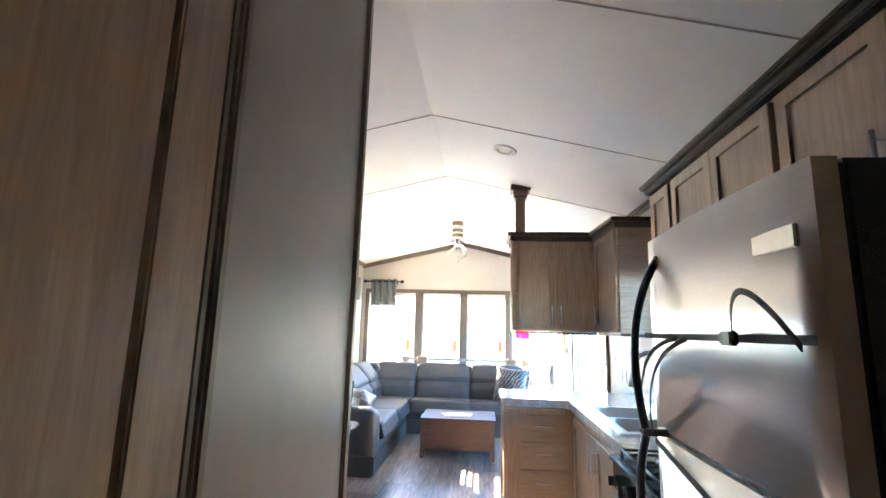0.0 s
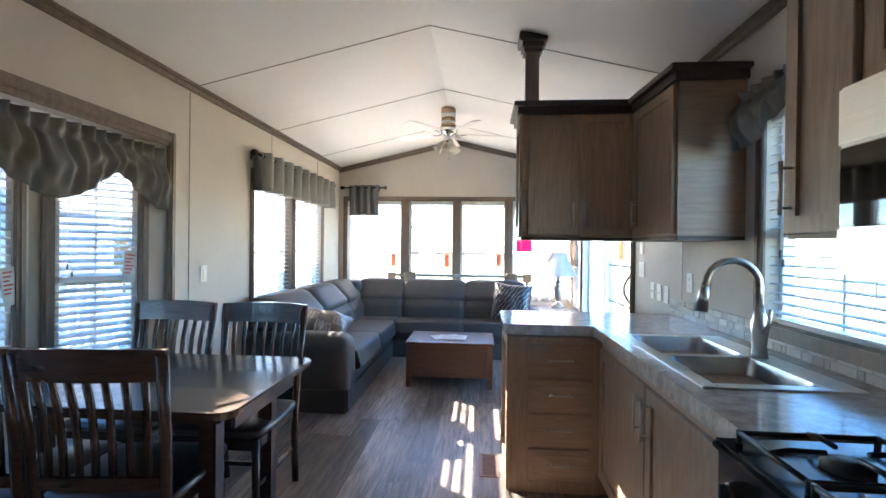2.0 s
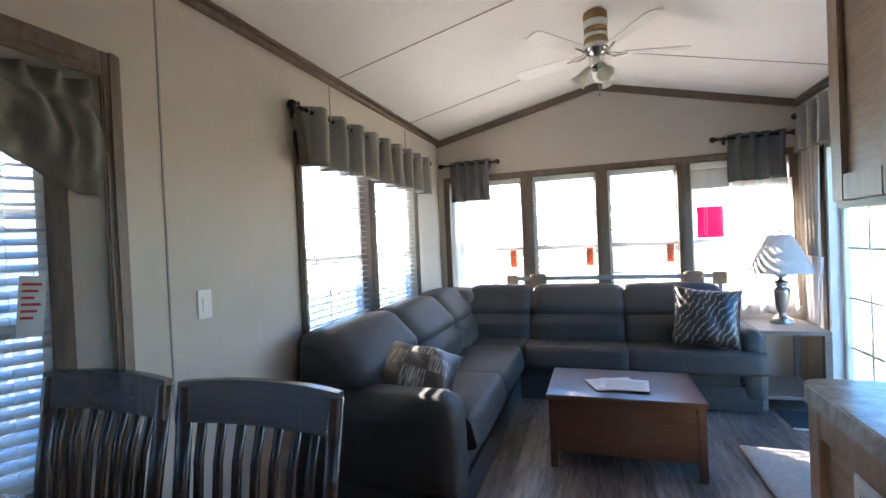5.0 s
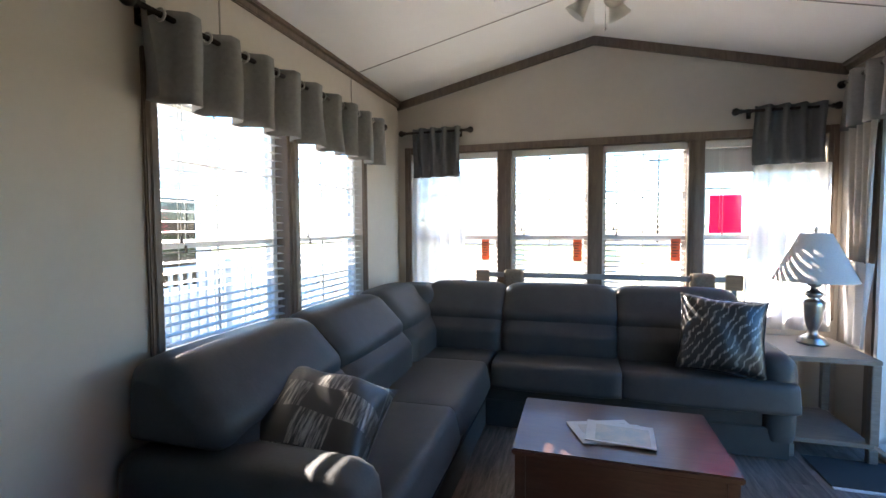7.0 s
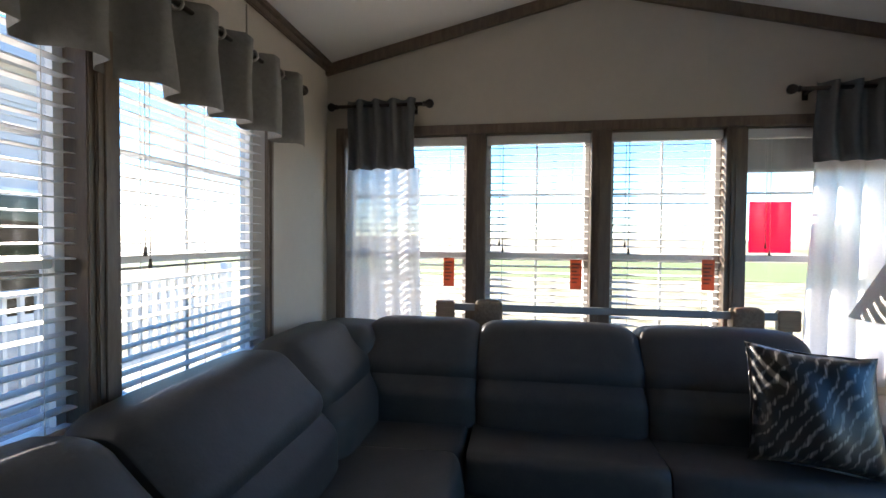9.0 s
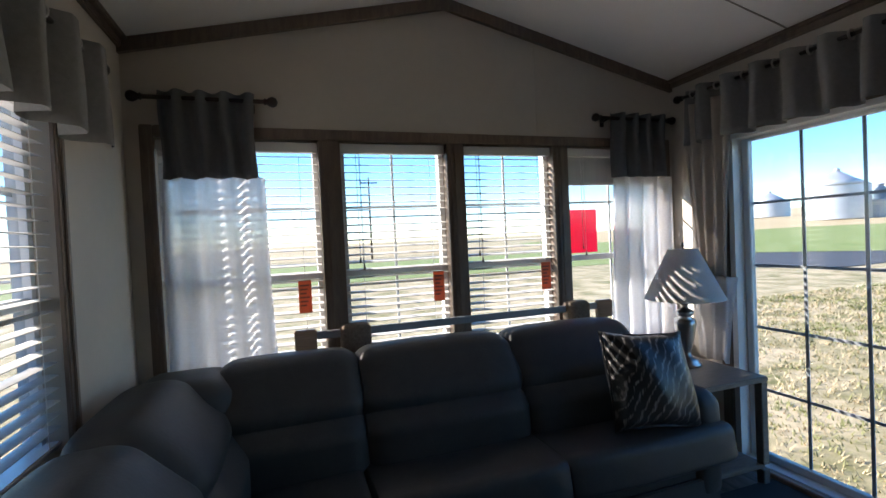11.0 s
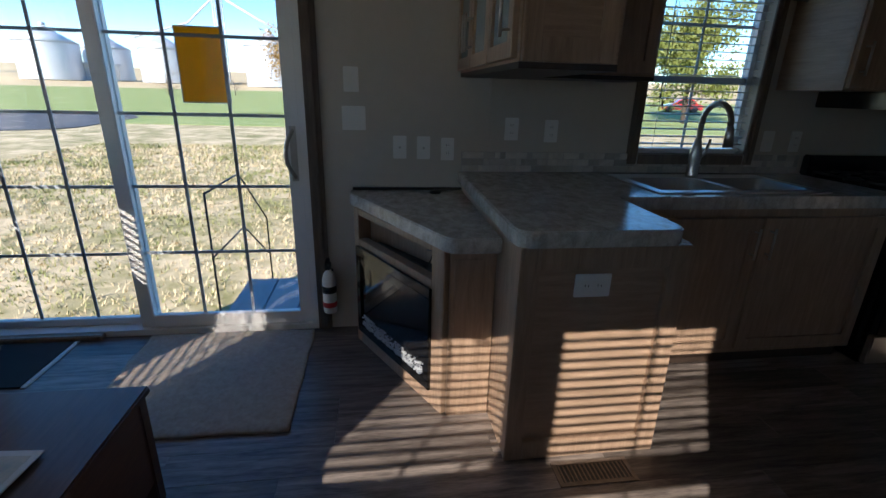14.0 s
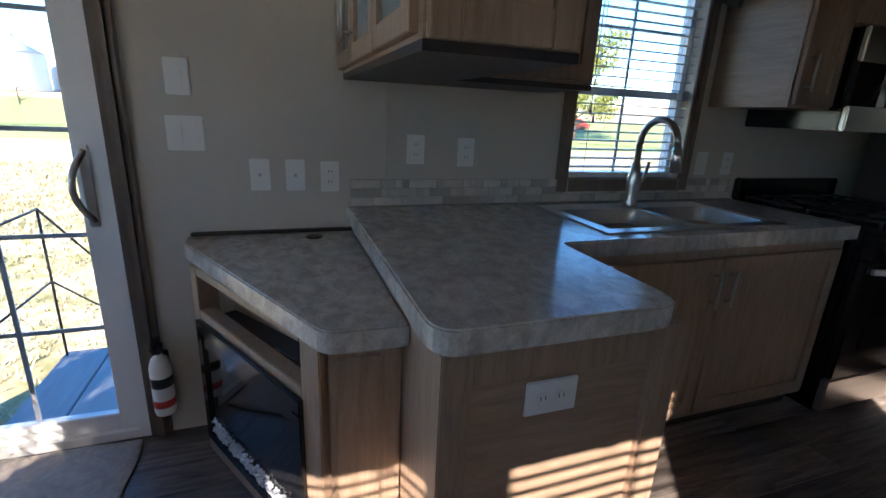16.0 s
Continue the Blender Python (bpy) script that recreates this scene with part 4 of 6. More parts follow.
part("base", lathe([(0.085, 0), (0.085, 0.012), (0.07, 0.022), (0.072, 0.032), (0.05, 0.045), (0.03, 0.06), (0.026, 0.085), (0.036, 0.105), (0.05, 0.17), (0.062, 0.245), (0.058, 0.275), (0.03, 0.29), (0.048, 0.305), (0.05, 0.325), (0.022, 0.34), (0.018, 0.36), (0.04, 0.372), (0.04, 0.385), (0.012, 0.395), (0.01, 0.44)]), M_NICKEL, lamp)
part("shade", lathe([(0.225, 0.40), (0.222, 0.404), (0.082, 0.70), (0.079, 0.70), (0.218, 0.404), (0.221, 0.40)], 40), M_SHADE, lamp, "white linen empire shade")
part("finial", lathe([(0.004, 0.44), (0.004, 0.71), (0.012, 0.72), (0.009, 0.735), (0.002, 0.745)], 12), M_NICKEL, lamp)
part("bulb", lathe([(0.012, 0.44), (0.028, 0.50), (0.03, 0.52), (0.02, 0.55), (0.002, 0.56)], 14), M_WHITE, lamp)

rug = thing("area_rug", pose(0, 0, 0), "beige short-pile rug in front of the patio door", "rug")
rb = rbox((1.19, 5.43, 0.0), (2.03, 6.30, 0.016), 0.008, 40)
for v in rb.verts:
    v.co.z += 0.004 * noise.noise(v.co * 30) if v.co.z > 0.01 else 0
    v.co.x += 0.012 * noise.noise(Vector((v.co.y * 5, 0, 2)))
    v.co.y += 0.008 * noise.noise(Vector((v.co.x * 6, 4, 2)))
part("rug_body", rb, M_RUG, rug)
dm = thing("door_mat", pose(0, 0, 0), "small black mat beside the patio door", "mat")
part("mat", B((1.60, 6.68, 0), (2.01, 7.02, 0.008), 0.003), M_MAT, dm)
part("light_edge", B((1.60, 6.655, 0), (2.01, 6.678, 0.007), 0.002), M_PAPER, dm)

# ---- ceiling fan and light ----
fan = thing("ceiling_fan", pose(0.44, 6.22, 0), "white five-blade ceiling fan with tan-banded motor and glass lights", "ceiling fan")
zt = RIDGE - 0.012
part("canopy", lathe([(0.075, zt), (0.075, zt - 0.05), (0.070, zt - 0.055)], 24), M_CORK, fan, "tan banded canopy")
part("band", lathe([(0.078, zt - 0.055), (0.078, zt - 0.10)], 24), M_WHITE, fan)
part("band", lathe([(0.072, zt - 0.10), (0.074, zt - 0.14)], 24), M_CORK, fan, "tan band")
part("band", lathe([(0.078, zt - 0.14), (0.078, zt - 0.165)], 24), M_WHITE, fan)
part("band", lathe([(0.072, zt - 0.165), (0.08, zt - 0.20)], 24), M_CORK, fan, "tan band")
part("motor", lathe([(0.05, zt - 0.20), (0.088, zt - 0.21), (0.09, zt - 0.245), (0.05, zt - 0.27), (0.045, zt - 0.32), (0.06, zt - 0.335), (0.04, zt - 0.36)], 24), M_CHROME, fan)
for k in range(5):
    a = 2 * math.pi * k / 5 + 0.25
    bm = prism(rounded([(0.16, -0.045), (0.58, -0.065), (0.58, 0.065), (0.16, 0.045)], [0.02, 0.05, 0.05, 0.02]), 0, 0.006)
    bm.transform(Matrix.Translation((0, 0, zt - 0.265)) @ Matrix.Rotation(a, 4, "Z") @ Matrix.Rotation(radians(11), 4, "X"))
    part("blade", bm, M_WHITE, fan)
    bm = tube([(0.07, 0, 0), (0.12, 0.012, -0.012), (0.20, 0, 0.002)], 0.008, 6)
    bm.transform(Matrix.Translation((0, 0, zt - 0.262)) @ Matrix.Rotation(a, 4, "Z"))
    part("blade_arm", bm, M_CHROME, fan)
for k in range(3):
    a = 2 * math.pi * k / 3 + 0.9
    bm = lathe([(0.018, 0), (0.022, 0.03), (0.036, 0.075), (0.055, 0.115), (0.052, 0.115), (0.033, 0.075), (0.016, 0.03)], 20)
    bm.transform(Matrix.Translation((0.055 * math.cos(a), 0.055 * math.sin(a), zt - 0.345)) @ Matrix.Rotation(a, 4, "Z") @ Matrix.Rotation(radians(140), 4, "Y"))
    part("glass_shade", bm, M_LAMPGLASS, fan, "frosted bell glass")
part("pull_chain", join(tube([(0.01, 0, zt - 0.36), (0.01, 0, zt - 0.50)], 0.0018, 6), tube([(0.01, 0, zt - 0.50), (0.01, 0, zt - 0.53)], 0.004, 8, 0.006)), M_CHROME, fan)
for x, y in ((0.93, 3.55), (-0.50, 3.56)):
    cl = thing("ceiling_light", pose(x, y, ceiling_z(x), 0, 13 if x > MID else -13, 0), "white recessed round ceiling light", "light", "recessed ceiling lights")
    part("trim_ring", lathe([(0.085, 0.0), (0.085, -0.008), (0.06, -0.014), (0.055, -0.004)], 28), M_WHITE, cl)
    part("lens", lathe([(0.055, -0.004), (0.03, -0.006), (0.0005, -0.0065)], 28), M_LAMPGLASS, cl)


# ---- dining set ----
dt = thing("dining_table", pose(0, 0, 0), "dark espresso wooden dining table with rounded corners", "table")
top = rounded([(-1.17, 2.97), (-0.075, 2.97), (-0.075, 3.81), (-1.17, 3.81)], [0.09] * 4)
part("tabletop", prism(top, 0.722, 0.75, 0.006), M_ESPRESSO, dt)
part("leaf_joint", B((-0.632, 2.972, 0.7495), (-0.629, 3.808, 0.7506)), M_BLACKMATT, dt)
for lo, hi in (((-1.05, 3.10, 0.66), (-0.19, 3.12, 0.7215)), ((-1.05, 3.72, 0.63), (-0.19, 3.74, 0.7215)), ((-1.10, 3.14, 0.63), (-1.08, 3.69, 0.7215)), ((-0.17, 3.14, 0.63), (-0.15, 3.69, 0.7215))):
    part("apron", B(lo, hi, 0.003), M_ESPRESSO, dt)
for x in (-1.03, -0.30):
    for y in (3.14, 3.62):
        part("leg", B((x, y, 0), (x + 0.07, y + 0.07, 0.7215), 0.006), M_ESPRESSO, dt)

chair = thing("dining_chair", pose(-0.455, 3.96, 0, 0, 0, 180), "dark espresso slat-back dining chair with black padded seat", "chair", "chairs round the dining table")
part("seat", rbox((-0.23, 0.02, 0.43), (0.23, 0.47, 0.485), 0.028, 8, 0.012), M_SEATPAD, chair, "black padded seat")
part("seat_frame", B((-0.215, 0.03, 0.375), (0.215, 0.46, 0.43), 0.006), M_ESPRESSO, chair)
for sx in (-1, 1):
    post = tube([(sx * 0.205, -0.02, 0), (sx * 0.21, 0.012, 0.25), (sx * 0.215, 0.015, 0.44), (sx * 0.225, -0.01, 0.70), (sx * 0.235, -0.055, 0.985)], 0.02, 8)
    part("back_leg", post, M_ESPRESSO, chair)
    part("leg", tube([(sx * 0.20, 0.44, 0.43), (sx * 0.205, 0.445, 0)], 0.022, 4, 0.016), M_ESPRESSO, chair)
    part("stretcher", B((sx * 0.203 - 0.009, 0.02, 0.19), (sx * 0.203 + 0.009, 0.43, 0.215), 0.003), M_ESPRESSO, chair)
part("stretcher", B((-0.19, 0.215, 0.192), (0.19, 0.235, 0.213), 0.003), M_ESPRESSO, chair)


def bowed(x0, x1, y, z0, z1, bow, th, lean=0.0):
    """A rail curved backwards, with its upper edge slightly arched."""
    bm, rows = bmesh.new(), []
    for i in range(13):
        u = i / 12
        x = x0 + (x1 - x0) * u
        c = bow * (1 - (2 * u - 1) ** 2)
        arch = 0.008 * (1 - (2 * u - 1) ** 2)
        rows.append([bm.verts.new(p) for p in ((x, y - c, z0), (x, y - c + th, z0), (x, y - c + th - lean, z1 + arch), (x, y - c - lean, z1 + arch))])
    for a, b in zip(rows, rows[1:]):
        for k in range(4):
            bm.faces.new((a[k], b[k], b[(k + 1) % 4], a[(k + 1) % 4]))
    bm.faces.new(rows[0]), bm.faces.new(rows[-1][::-1])
    return bm


part("top_rail", bowed(-0.25, 0.25, -0.05, 0.895, 1.0, 0.028, 0.024, 0.015), M_ESPRESSO, chair)
part("lower_rail", bowed(-0.21, 0.21, -0.002, 0.515, 0.555, 0.02, 0.02, 0.003), M_ESPRESSO, chair)
for k in range(7):
    x = -0.165 + 0.055 * k
    c = 0.02 * (1 - (x / 0.21) ** 2)
    part("slat", join(tube([(x, 0.006 - c, 0.54), (x, 0.0 - c, 0.66), (x * 1.04, -0.016 - c * 1.1, 0.80), (x * 1.08, -0.042 - c * 1.2, 0.90)], 0.0125, 4)), M_ESPRESSO, chair)
copy_thing(chair, pose(-1.0, 3.96, 0, 0, 0, 180))
copy_thing(chair, pose(-0.48, 2.88, 0, 0, 0, 6))
copy_thing(chair, pose(-0.98, 2.86, 0, 0, 0, 0))


# ---- kitchen cabinets ----
def bar_handle(parent, p, length, axis="z", out=(0, -1, 0), material=None):
    """A straight bar pull on two posts; out: away from the door."""
    p, out = Vector(p), Vector(out)
    d = Vector((0, 0, 1)) if axis == "z" else (Vector((1, 0, 0)) if axis == "x" else Vector((0, 1, 0)))
    a, b = p - d * length / 2 + out * 0.03, p + d * length / 2 + out * 0.03
    bms = [tube([a, b], 0.005, 8)]
    for s in (-0.36, 0.36):
        q = p + d * length * s
        bms.append(tube([q, q + out * 0.03], 0.004, 6))
    return part("handle", join(*bms), material or M_NICKEL, parent, "slim nickel bar pull")


def shaker(parent, w, z0, z1, m, name="door", pane=False, frame_w=0.055, handle=None, grain=None):
    """A framed door in the local plane y = 0 (front at -0.02), x from 0 to w, laid by m."""
    f = frame_w
    bm = ring(0, w, -0.02, 0, z0, z1, f)
    bm.transform(m)
    d = part(name, bm, M_OAK, parent)
    pn = B((f - 0.002, -0.009, z0 + f - 0.002), (w - f + 0.002, -0.002, z1 - f + 0.002))
    pn.transform(m)
    part("pane" if pane else "panel", pn, M_FROST if pane else (grain or M_OAKX), d)
    if handle is not None:
        bm = join(tube([(handle[0], -0.05, handle[1] - 0.075), (handle[0], -0.05, handle[1] + 0.075)], 0.0055, 8), tube([(handle[0], -0.02, handle[1] - 0.055), (handle[0], -0.05, handle[1] - 0.055)], 0.0045, 6), tube([(handle[0], -0.02, handle[1] + 0.055), (handle[0], -0.05, handle[1] + 0.055)], 0.0045, 6))
        bm.transform(m)
        part("handle", bm, M_NICKEL, d, "slim nickel bar pull")
    return d


CT = 0.915
FX = 1.455
pen = thing("peninsula_cabinet", pose(0, 0, 0), "light oak peninsula cabinet with drawer stack and panelled end", "cabinet")
part("body", B((0.975, 4.01, 0.0), (2.06, 4.60, 0.855)), M_OAK, pen)
for lo, hi in (((0.944, 4.00, 0), (0.975, 4.075, 0.854)), ((0.944, 4.535, 0), (0.975, 4.602, 0.854)), ((0.944, 4.075, 0.775), (0.975, 4.535, 0.854)), ((0.944, 4.075, 0.0), (0.975, 4.535, 0.08))):
    part("end_frame", B(lo, hi, 0.003), M_OAK, pen)
part("end_panel", B((0.966, 4.07, 0.075), (0.9745, 4.54, 0.78)), M_OAKX, pen)
part("face_frame", join(B((0.975, 3.992, 0.0), (1.065, 4.0095, 0.854)), B((1.40, 3.992, 0.0), (1.455, 4.0095, 0.854)), B((1.065, 3.992, 0.815), (1.40, 4.0095, 0.854)), B((1.065, 3.992, 0.0), (1.40, 4.0095, 0.06))), M_OAK, pen)
for k in range(4):
    z0 = 0.065 + k * 0.19
    dr = part("drawer", join(B((1.06, 3.982, z0), (1.405, 4.0, z0 + 0.178), 0.005), B((1.085, 3.974, z0 + 0.025), (1.38, 3.983, z0 + 0.153), 0.005)), M_OAKX, pen)
    bar_handle(dr, (1.232, 3.974, z0 + 0.105), 0.13, "x", (0, -1, 0))

base = thing("sink_base_cabinet", pose(0, 0, 0), "light oak sink base cabinet with two panelled doors", "cabinet")
part("body", B((FX + 0.02, 2.575, 0.09), (2.06, 4.005, 0.855)), M_OAK, base)
part("toe_kick", B((FX + 0.06, 2.575, 0.0), (2.05, 3.985, 0.0895)), M_DARKWOOD, base)
part("face_frame", join(B((FX, 2.575, 0.09), (FX + 0.0195, 2.62, 0.854)), B((FX, 3.25, 0.09), (FX + 0.0195, 3.29, 0.854)), B((FX, 3.93, 0.09), (FX + 0.0195, 3.985, 0.854)), B((FX, 2.62, 0.80), (FX + 0.0195, 3.25, 0.854)), B((FX, 3.29, 0.80), (FX + 0.0195, 3.93, 0.854)), B((FX, 2.62, 0.09), (FX + 0.0195, 3.25, 0.13)), B((FX, 3.29, 0.09), (FX + 0.0195, 3.93, 0.13))), M_OAK, base)
DL = pose(FX - 0.001, 3.955, 0, 0, 0, -90)
shaker(base, 0.67, 0.12, 0.81, DL, handle=(0.635, 0.69), grain=M_OAK)
shaker(base, 0.67, 0.12, 0.81, pose(FX - 0.001, 3.275, 0, 0, 0, -90), handle=(0.035, 0.69), grain=M_OAK)

# worktop, with the sink cut-out formed by its strips
wt = thing("worktop", pose(0, 0, 0), "grey-beige stone-look laminate worktop with rounded corners", "worktop")
SX0, SX1, SY0, SY1 = 1.50, 1.95, 2.94, 3.79
part("peninsula_top", prism(rounded([(0.925, 4.035), (1.418, 4.035), (1.418, 3.79), (R, 3.79), (R, 4.625), (0.925, 4.625)], [0.07, 0.03, 0, 0, 0, 0.07]), CT - 0.058, CT, 0.005), M_STONE, wt)
for lo, hi in (((1.418, SY0), (SX0, SY1 - 0.0005)), ((SX1, SY0), (R, SY1 - 0.0005)), ((1.418, 2.565), (R, SY0 - 0.0005))):
    part("sink_run_top", B((*lo, CT - 0.058), (*hi, CT)), M_STONE, wt)

sink = thing("kitchen_sink", pose(0, 0, CT), "stainless steel double-bowl drop-in sink", "sink")
part("rim", join(B((SX0 - 0.02, SY0 - 0.02, 0), (SX0 + 0.035, SY1 + 0.02, 0.006), 0.002), B((SX1 - 0.09, SY0 - 0.02, 0), (SX1 + 0.02, SY1 + 0.02, 0.006), 0.002), B((SX0 + 0.035, SY0 - 0.02, 0), (SX1 - 0.09, SY0 + 0.03, 0.006), 0.002), B((SX0 + 0.035, SY1 - 0.03, 0), (SX1 - 0.09, SY1 + 0.02, 0.006), 0.002), B((SX0 + 0.035, 3.345, 0), (SX1 - 0.09, 3.385, 0.006), 0.002)), M_STEEL, sink)
for y0, y1 in ((SY0 + 0.03, 3.345), (3.385, SY1 - 0.03)):
    bm = bmesh.new()
    rings = []
    for d, z in ((0, 0.005), (0.006, -0.02), (0.02, -0.15), (0.05, -0.17)):
        rings.append([bm.verts.new((x, y, z)) for x, y in rounded([(SX0 + 0.035 + d, y0 + d), (SX1 - 0.09 - d, y0 + d), (SX1 - 0.09 - d, y1 - d), (SX0 + 0.035 + d, y1 - d)], [0.05] * 4, 5)])
    for a, b in zip(rings, rings[1:]):
        for k in range(len(a)):
            bm.faces.new((a[k], a[(k + 1) % len(a)], b[(k + 1) % len(a)], b[k])).smooth = True
    bm.faces.new(rings[-1])
    bowl = part("bowl", bm, M_NICKEL, sink)
    part("drain", lathe([(0.04, -0.168), (0.04, -0.164), (0.028, -0.163), (0.02, -0.167)], 20), M_CHROME, bowl).location = ((SX0 + SX1) / 2 - 0.03, (y0 + y1) / 2, 0)
faucet = thing("kitchen_faucet", pose(1.90, 3.36, CT + 0.006), "satin nickel gooseneck pull-down faucet", "faucet")
part("body", lathe([(0.032, 0), (0.03, 0.015), (0.025, 0.04), (0.031, 0.09), (0.033, 0.12), (0.024, 0.16), (0.016, 0.20)], 18), M_NICKEL, faucet)
neck = [(0, 0, 0.13), (0, 0, 0.28)] + [(-0.105 + 0.105 * math.cos(a), 0.0, 0.28 + 0.105 * math.sin(a)) for a in (i * math.pi / 10 for i in range(11))]
part("spout", tube(neck, 0.0145, 12), M_NICKEL, faucet)
part("spray_head", tube([(-0.21, 0, 0.282), (-0.214, 0, 0.25), (-0.222, 0, 0.18)], 0.016, 12, 0.024), M_NICKEL, faucet)
part("lever", tube([(0.0, -0.02, 0.10), (0.0, -0.055, 0.13), (0.0, -0.07, 0.20)], 0.011, 10, 0.007), M_NICKEL, faucet)

# upper cabinets over the peninsula
up = thing("upper_cabinet", pose(0, 0, 0), "oak hanging cabinet over the peninsula with glass doors", "cabinet")
UZ0, UZ1 = 1.395, 2.18
PLAN = [(1.04, 4.315), (1.71, 4.315), (1.745, 3.765), (R - 0.003, 3.765), (R - 0.003, 4.63), (1.04, 4.63)]
part("body", prism(PLAN, UZ0 + 0.02, UZ1), M_OAKX, up)
# lowest 19 mm in the crown's dark colour, the body above in oak
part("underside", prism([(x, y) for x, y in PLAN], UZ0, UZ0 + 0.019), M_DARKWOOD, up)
big = [(0.985, 4.255), (1.655, 4.255), (1.69, 3.71), (R - 0.004, 3.71), (R - 0.004, 4.69), (0.985, 4.69)]
mid = [(1.01, 4.285), (1.685, 4.285), (1.718, 3.738), (R - 0.004, 3.738), (R - 0.004, 4.66), (1.01, 4.66)]
part("crown", join(prism(mid, UZ1 - 0.01, UZ1 + 0.03), prism(big, UZ1 + 0.03, UZ1 + 0.06, 0.004)), M_DARKWOOD, up, "dark stepped crown")
for k, hx in ((0, 0.27), (1, 0.035)):
    shaker(up, 0.305, UZ0 + 0.03, UZ1 - 0.02, pose(1.075 + 0.308 * k, 4.3145, 0), handle=(hx, 1.55), frame_w=0.045, grain=M_OAK)
d = Vector((1.745 - 1.71, 3.765 - 4.315))
shaker(up, d.length - 0.06, UZ0 + 0.03, UZ1 - 0.02, pose(1.7115, 4.275, 0, 0, 0, math.degrees(math.atan2(d.y, d.x))), handle=(0.07, 1.55), grain=M_OAK)
for k in range(3):
    shaker(up, 0.325, UZ0 + 0.03, UZ1 - 0.02, pose(2.05 - 0.33 * k, 4.6305, 0, 0, 0, 180), pane=True, frame_w=0.05, handle=(0.03 if k % 2 else 0.295, 1.56))
for lo, hi in (((1.0255, 4.33, UZ0 + 0.02), (1.0395, 4.385, UZ1 - 0.015)), ((1.0255, 4.565, UZ0 + 0.02), (1.0395, 4.625, UZ1 - 0.015)), ((1.0255, 4.385, UZ0 + 0.02), (1.0395, 4.565, UZ0 + 0.09)), ((1.0255, 4.385, UZ1 - 0.085), (1.0395, 4.565, UZ1 - 0.015))):
    part("end_frame", B(lo, hi, 0.003), M_OAK, up)
post = thing("cabinet_post", pose(1.095, 4.215 + 0.12, UZ1 + 0.06), "dark wood post from cabinet to ceiling", "post")
pz = ceiling_z(1.095) - UZ1 - 0.06
part("shaft", B((-0.04, -0.04, 0), (0.04, 0.04, pz), 0.004), M_TRIM, post)
part("capital", join(B((-0.055, -0.055, pz - 0.10), (0.055, 0.055, pz - 0.075), 0.003), B((-0.065, -0.065, pz - 0.075), (0.065, 0.065, pz - 0.04), 0.004), B((-0.085, -0.085, pz - 0.04), (0.085, 0.085, pz + 0.012), 0.005)), M_DARKWOOD, post)


def wall_cabinet(y0, y1, z0, z1, x, doors, label, handle_z):
    c = thing("wall_cabinet", pose(0, 0, 0), label, "cabinet", "oak wall cabinets")
    part("body", B((x, y0, z0), (R - 0.003, y1, z1)), M_OAKX, c)
    part("face_frame", join(B((x - 0.018, y0, z0), (x - 0.0005, y0 + 0.03, z1)), B((x - 0.018, y1 - 0.03, z0), (x - 0.0005, y1, z1)), B((x - 0.018, y0 + 0.03, z1 - 0.03), (x - 0.0005, y1 - 0.03, z1)), B((x - 0.018, y0 + 0.03, z0), (x - 0.0005, y1 - 0.03, z0 + 0.025))), M_OAK, c)
    w = (y1 - y0 - 0.02) / doors
    for k in range(doors):
        shaker(c, w - 0.004, z0 + 0.012, z1 - 0.012, pose(x - 0.0185, y1 - 0.01 - w * k, 0, 0, 0, -90), handle=(0.035 if k or doors == 1 else w - 0.04, handle_z), frame_w=0.05, grain=M_OAK)
    return c


wall_cabinet(2.565, 2.83, 1.38, 2.13, 1.685, 1, "narrow oak wall cabinet beside the sink window", 1.52)
wall_cabinet(1.79, 2.56, 1.72, 2.13, 1.685, 2, "oak wall cabinet above the microwave", 1.80)
wall_cabinet(0.98, 1.785, 1.71, 2.13, 1.685, 2, "oak wall cabinet above the refrigerator", 1.78)
moulding("trim_cabinet_crown", (1.635, FRONT, 2.135), (1.70, 2.86, 2.165), "dark cabinet crown", M_DARKWOOD)
moulding("trim_cabinet_crown", (1.615, FRONT, 2.165), (1.70, 2.88, 2.19), "dark cabinet crown", M_DARKWOOD)
moulding("trim_cabinet_crown", (1.70, FRONT, 2.135), (R - 0.001, 2.86, 2.188), "oak top board of the cabinet run", M_OAK)
pantry = thing("pantry_cabinet", pose(0, 0, 0), "tall oak pantry cabinet next to the refrigerator", "cabinet")
part("body", B((1.69, FRONT + 0.01, 0), (R - 0.003, 0.97, 2.13)), M_OAK, pantry)
for k in range(3):
    shaker(pantry, 0.50, 0.1, 2.11, pose(1.689, 0.95 - 0.51 * k, 0, 0, 0, -90), handle=(0.46, 1.1), grain=M_OAK)

# microwave, stove, refrigerator
mw = thing("microwave", pose(0, 0, 0), "stainless over-the-range microwave with black glass door", "microwave")
part("body", B((1.62, 1.80, 1.295), (R - 0.003, 2.555, 1.715), 0.004), M_BLACK, mw)
part("top_band", B((1.595, 1.80, 1.58), (1.6195, 2.555, 1.715), 0.006), M_STEEL, mw, "brushed steel")
part("bottom_band", B((1.595, 1.80, 1.295), (1.6195, 2.555, 1.40), 0.006), M_STEEL, mw, "brushed steel")
part("glass_door", B((1.60, 2.0, 1.402), (1.6195, 2.553, 1.578), 0.003), M_BLACKGLASS, mw)
part("control_panel", B((1.60, 1.802, 1.402), (1.6195, 1.998, 1.578), 0.003), M_BLACK, mw)
part("handle", tube([(1.57, 2.02, 1.33), (1.565, 2.02, 1.50), (1.57, 2.02, 1.68)], 0.011, 8), M_STEEL, mw)

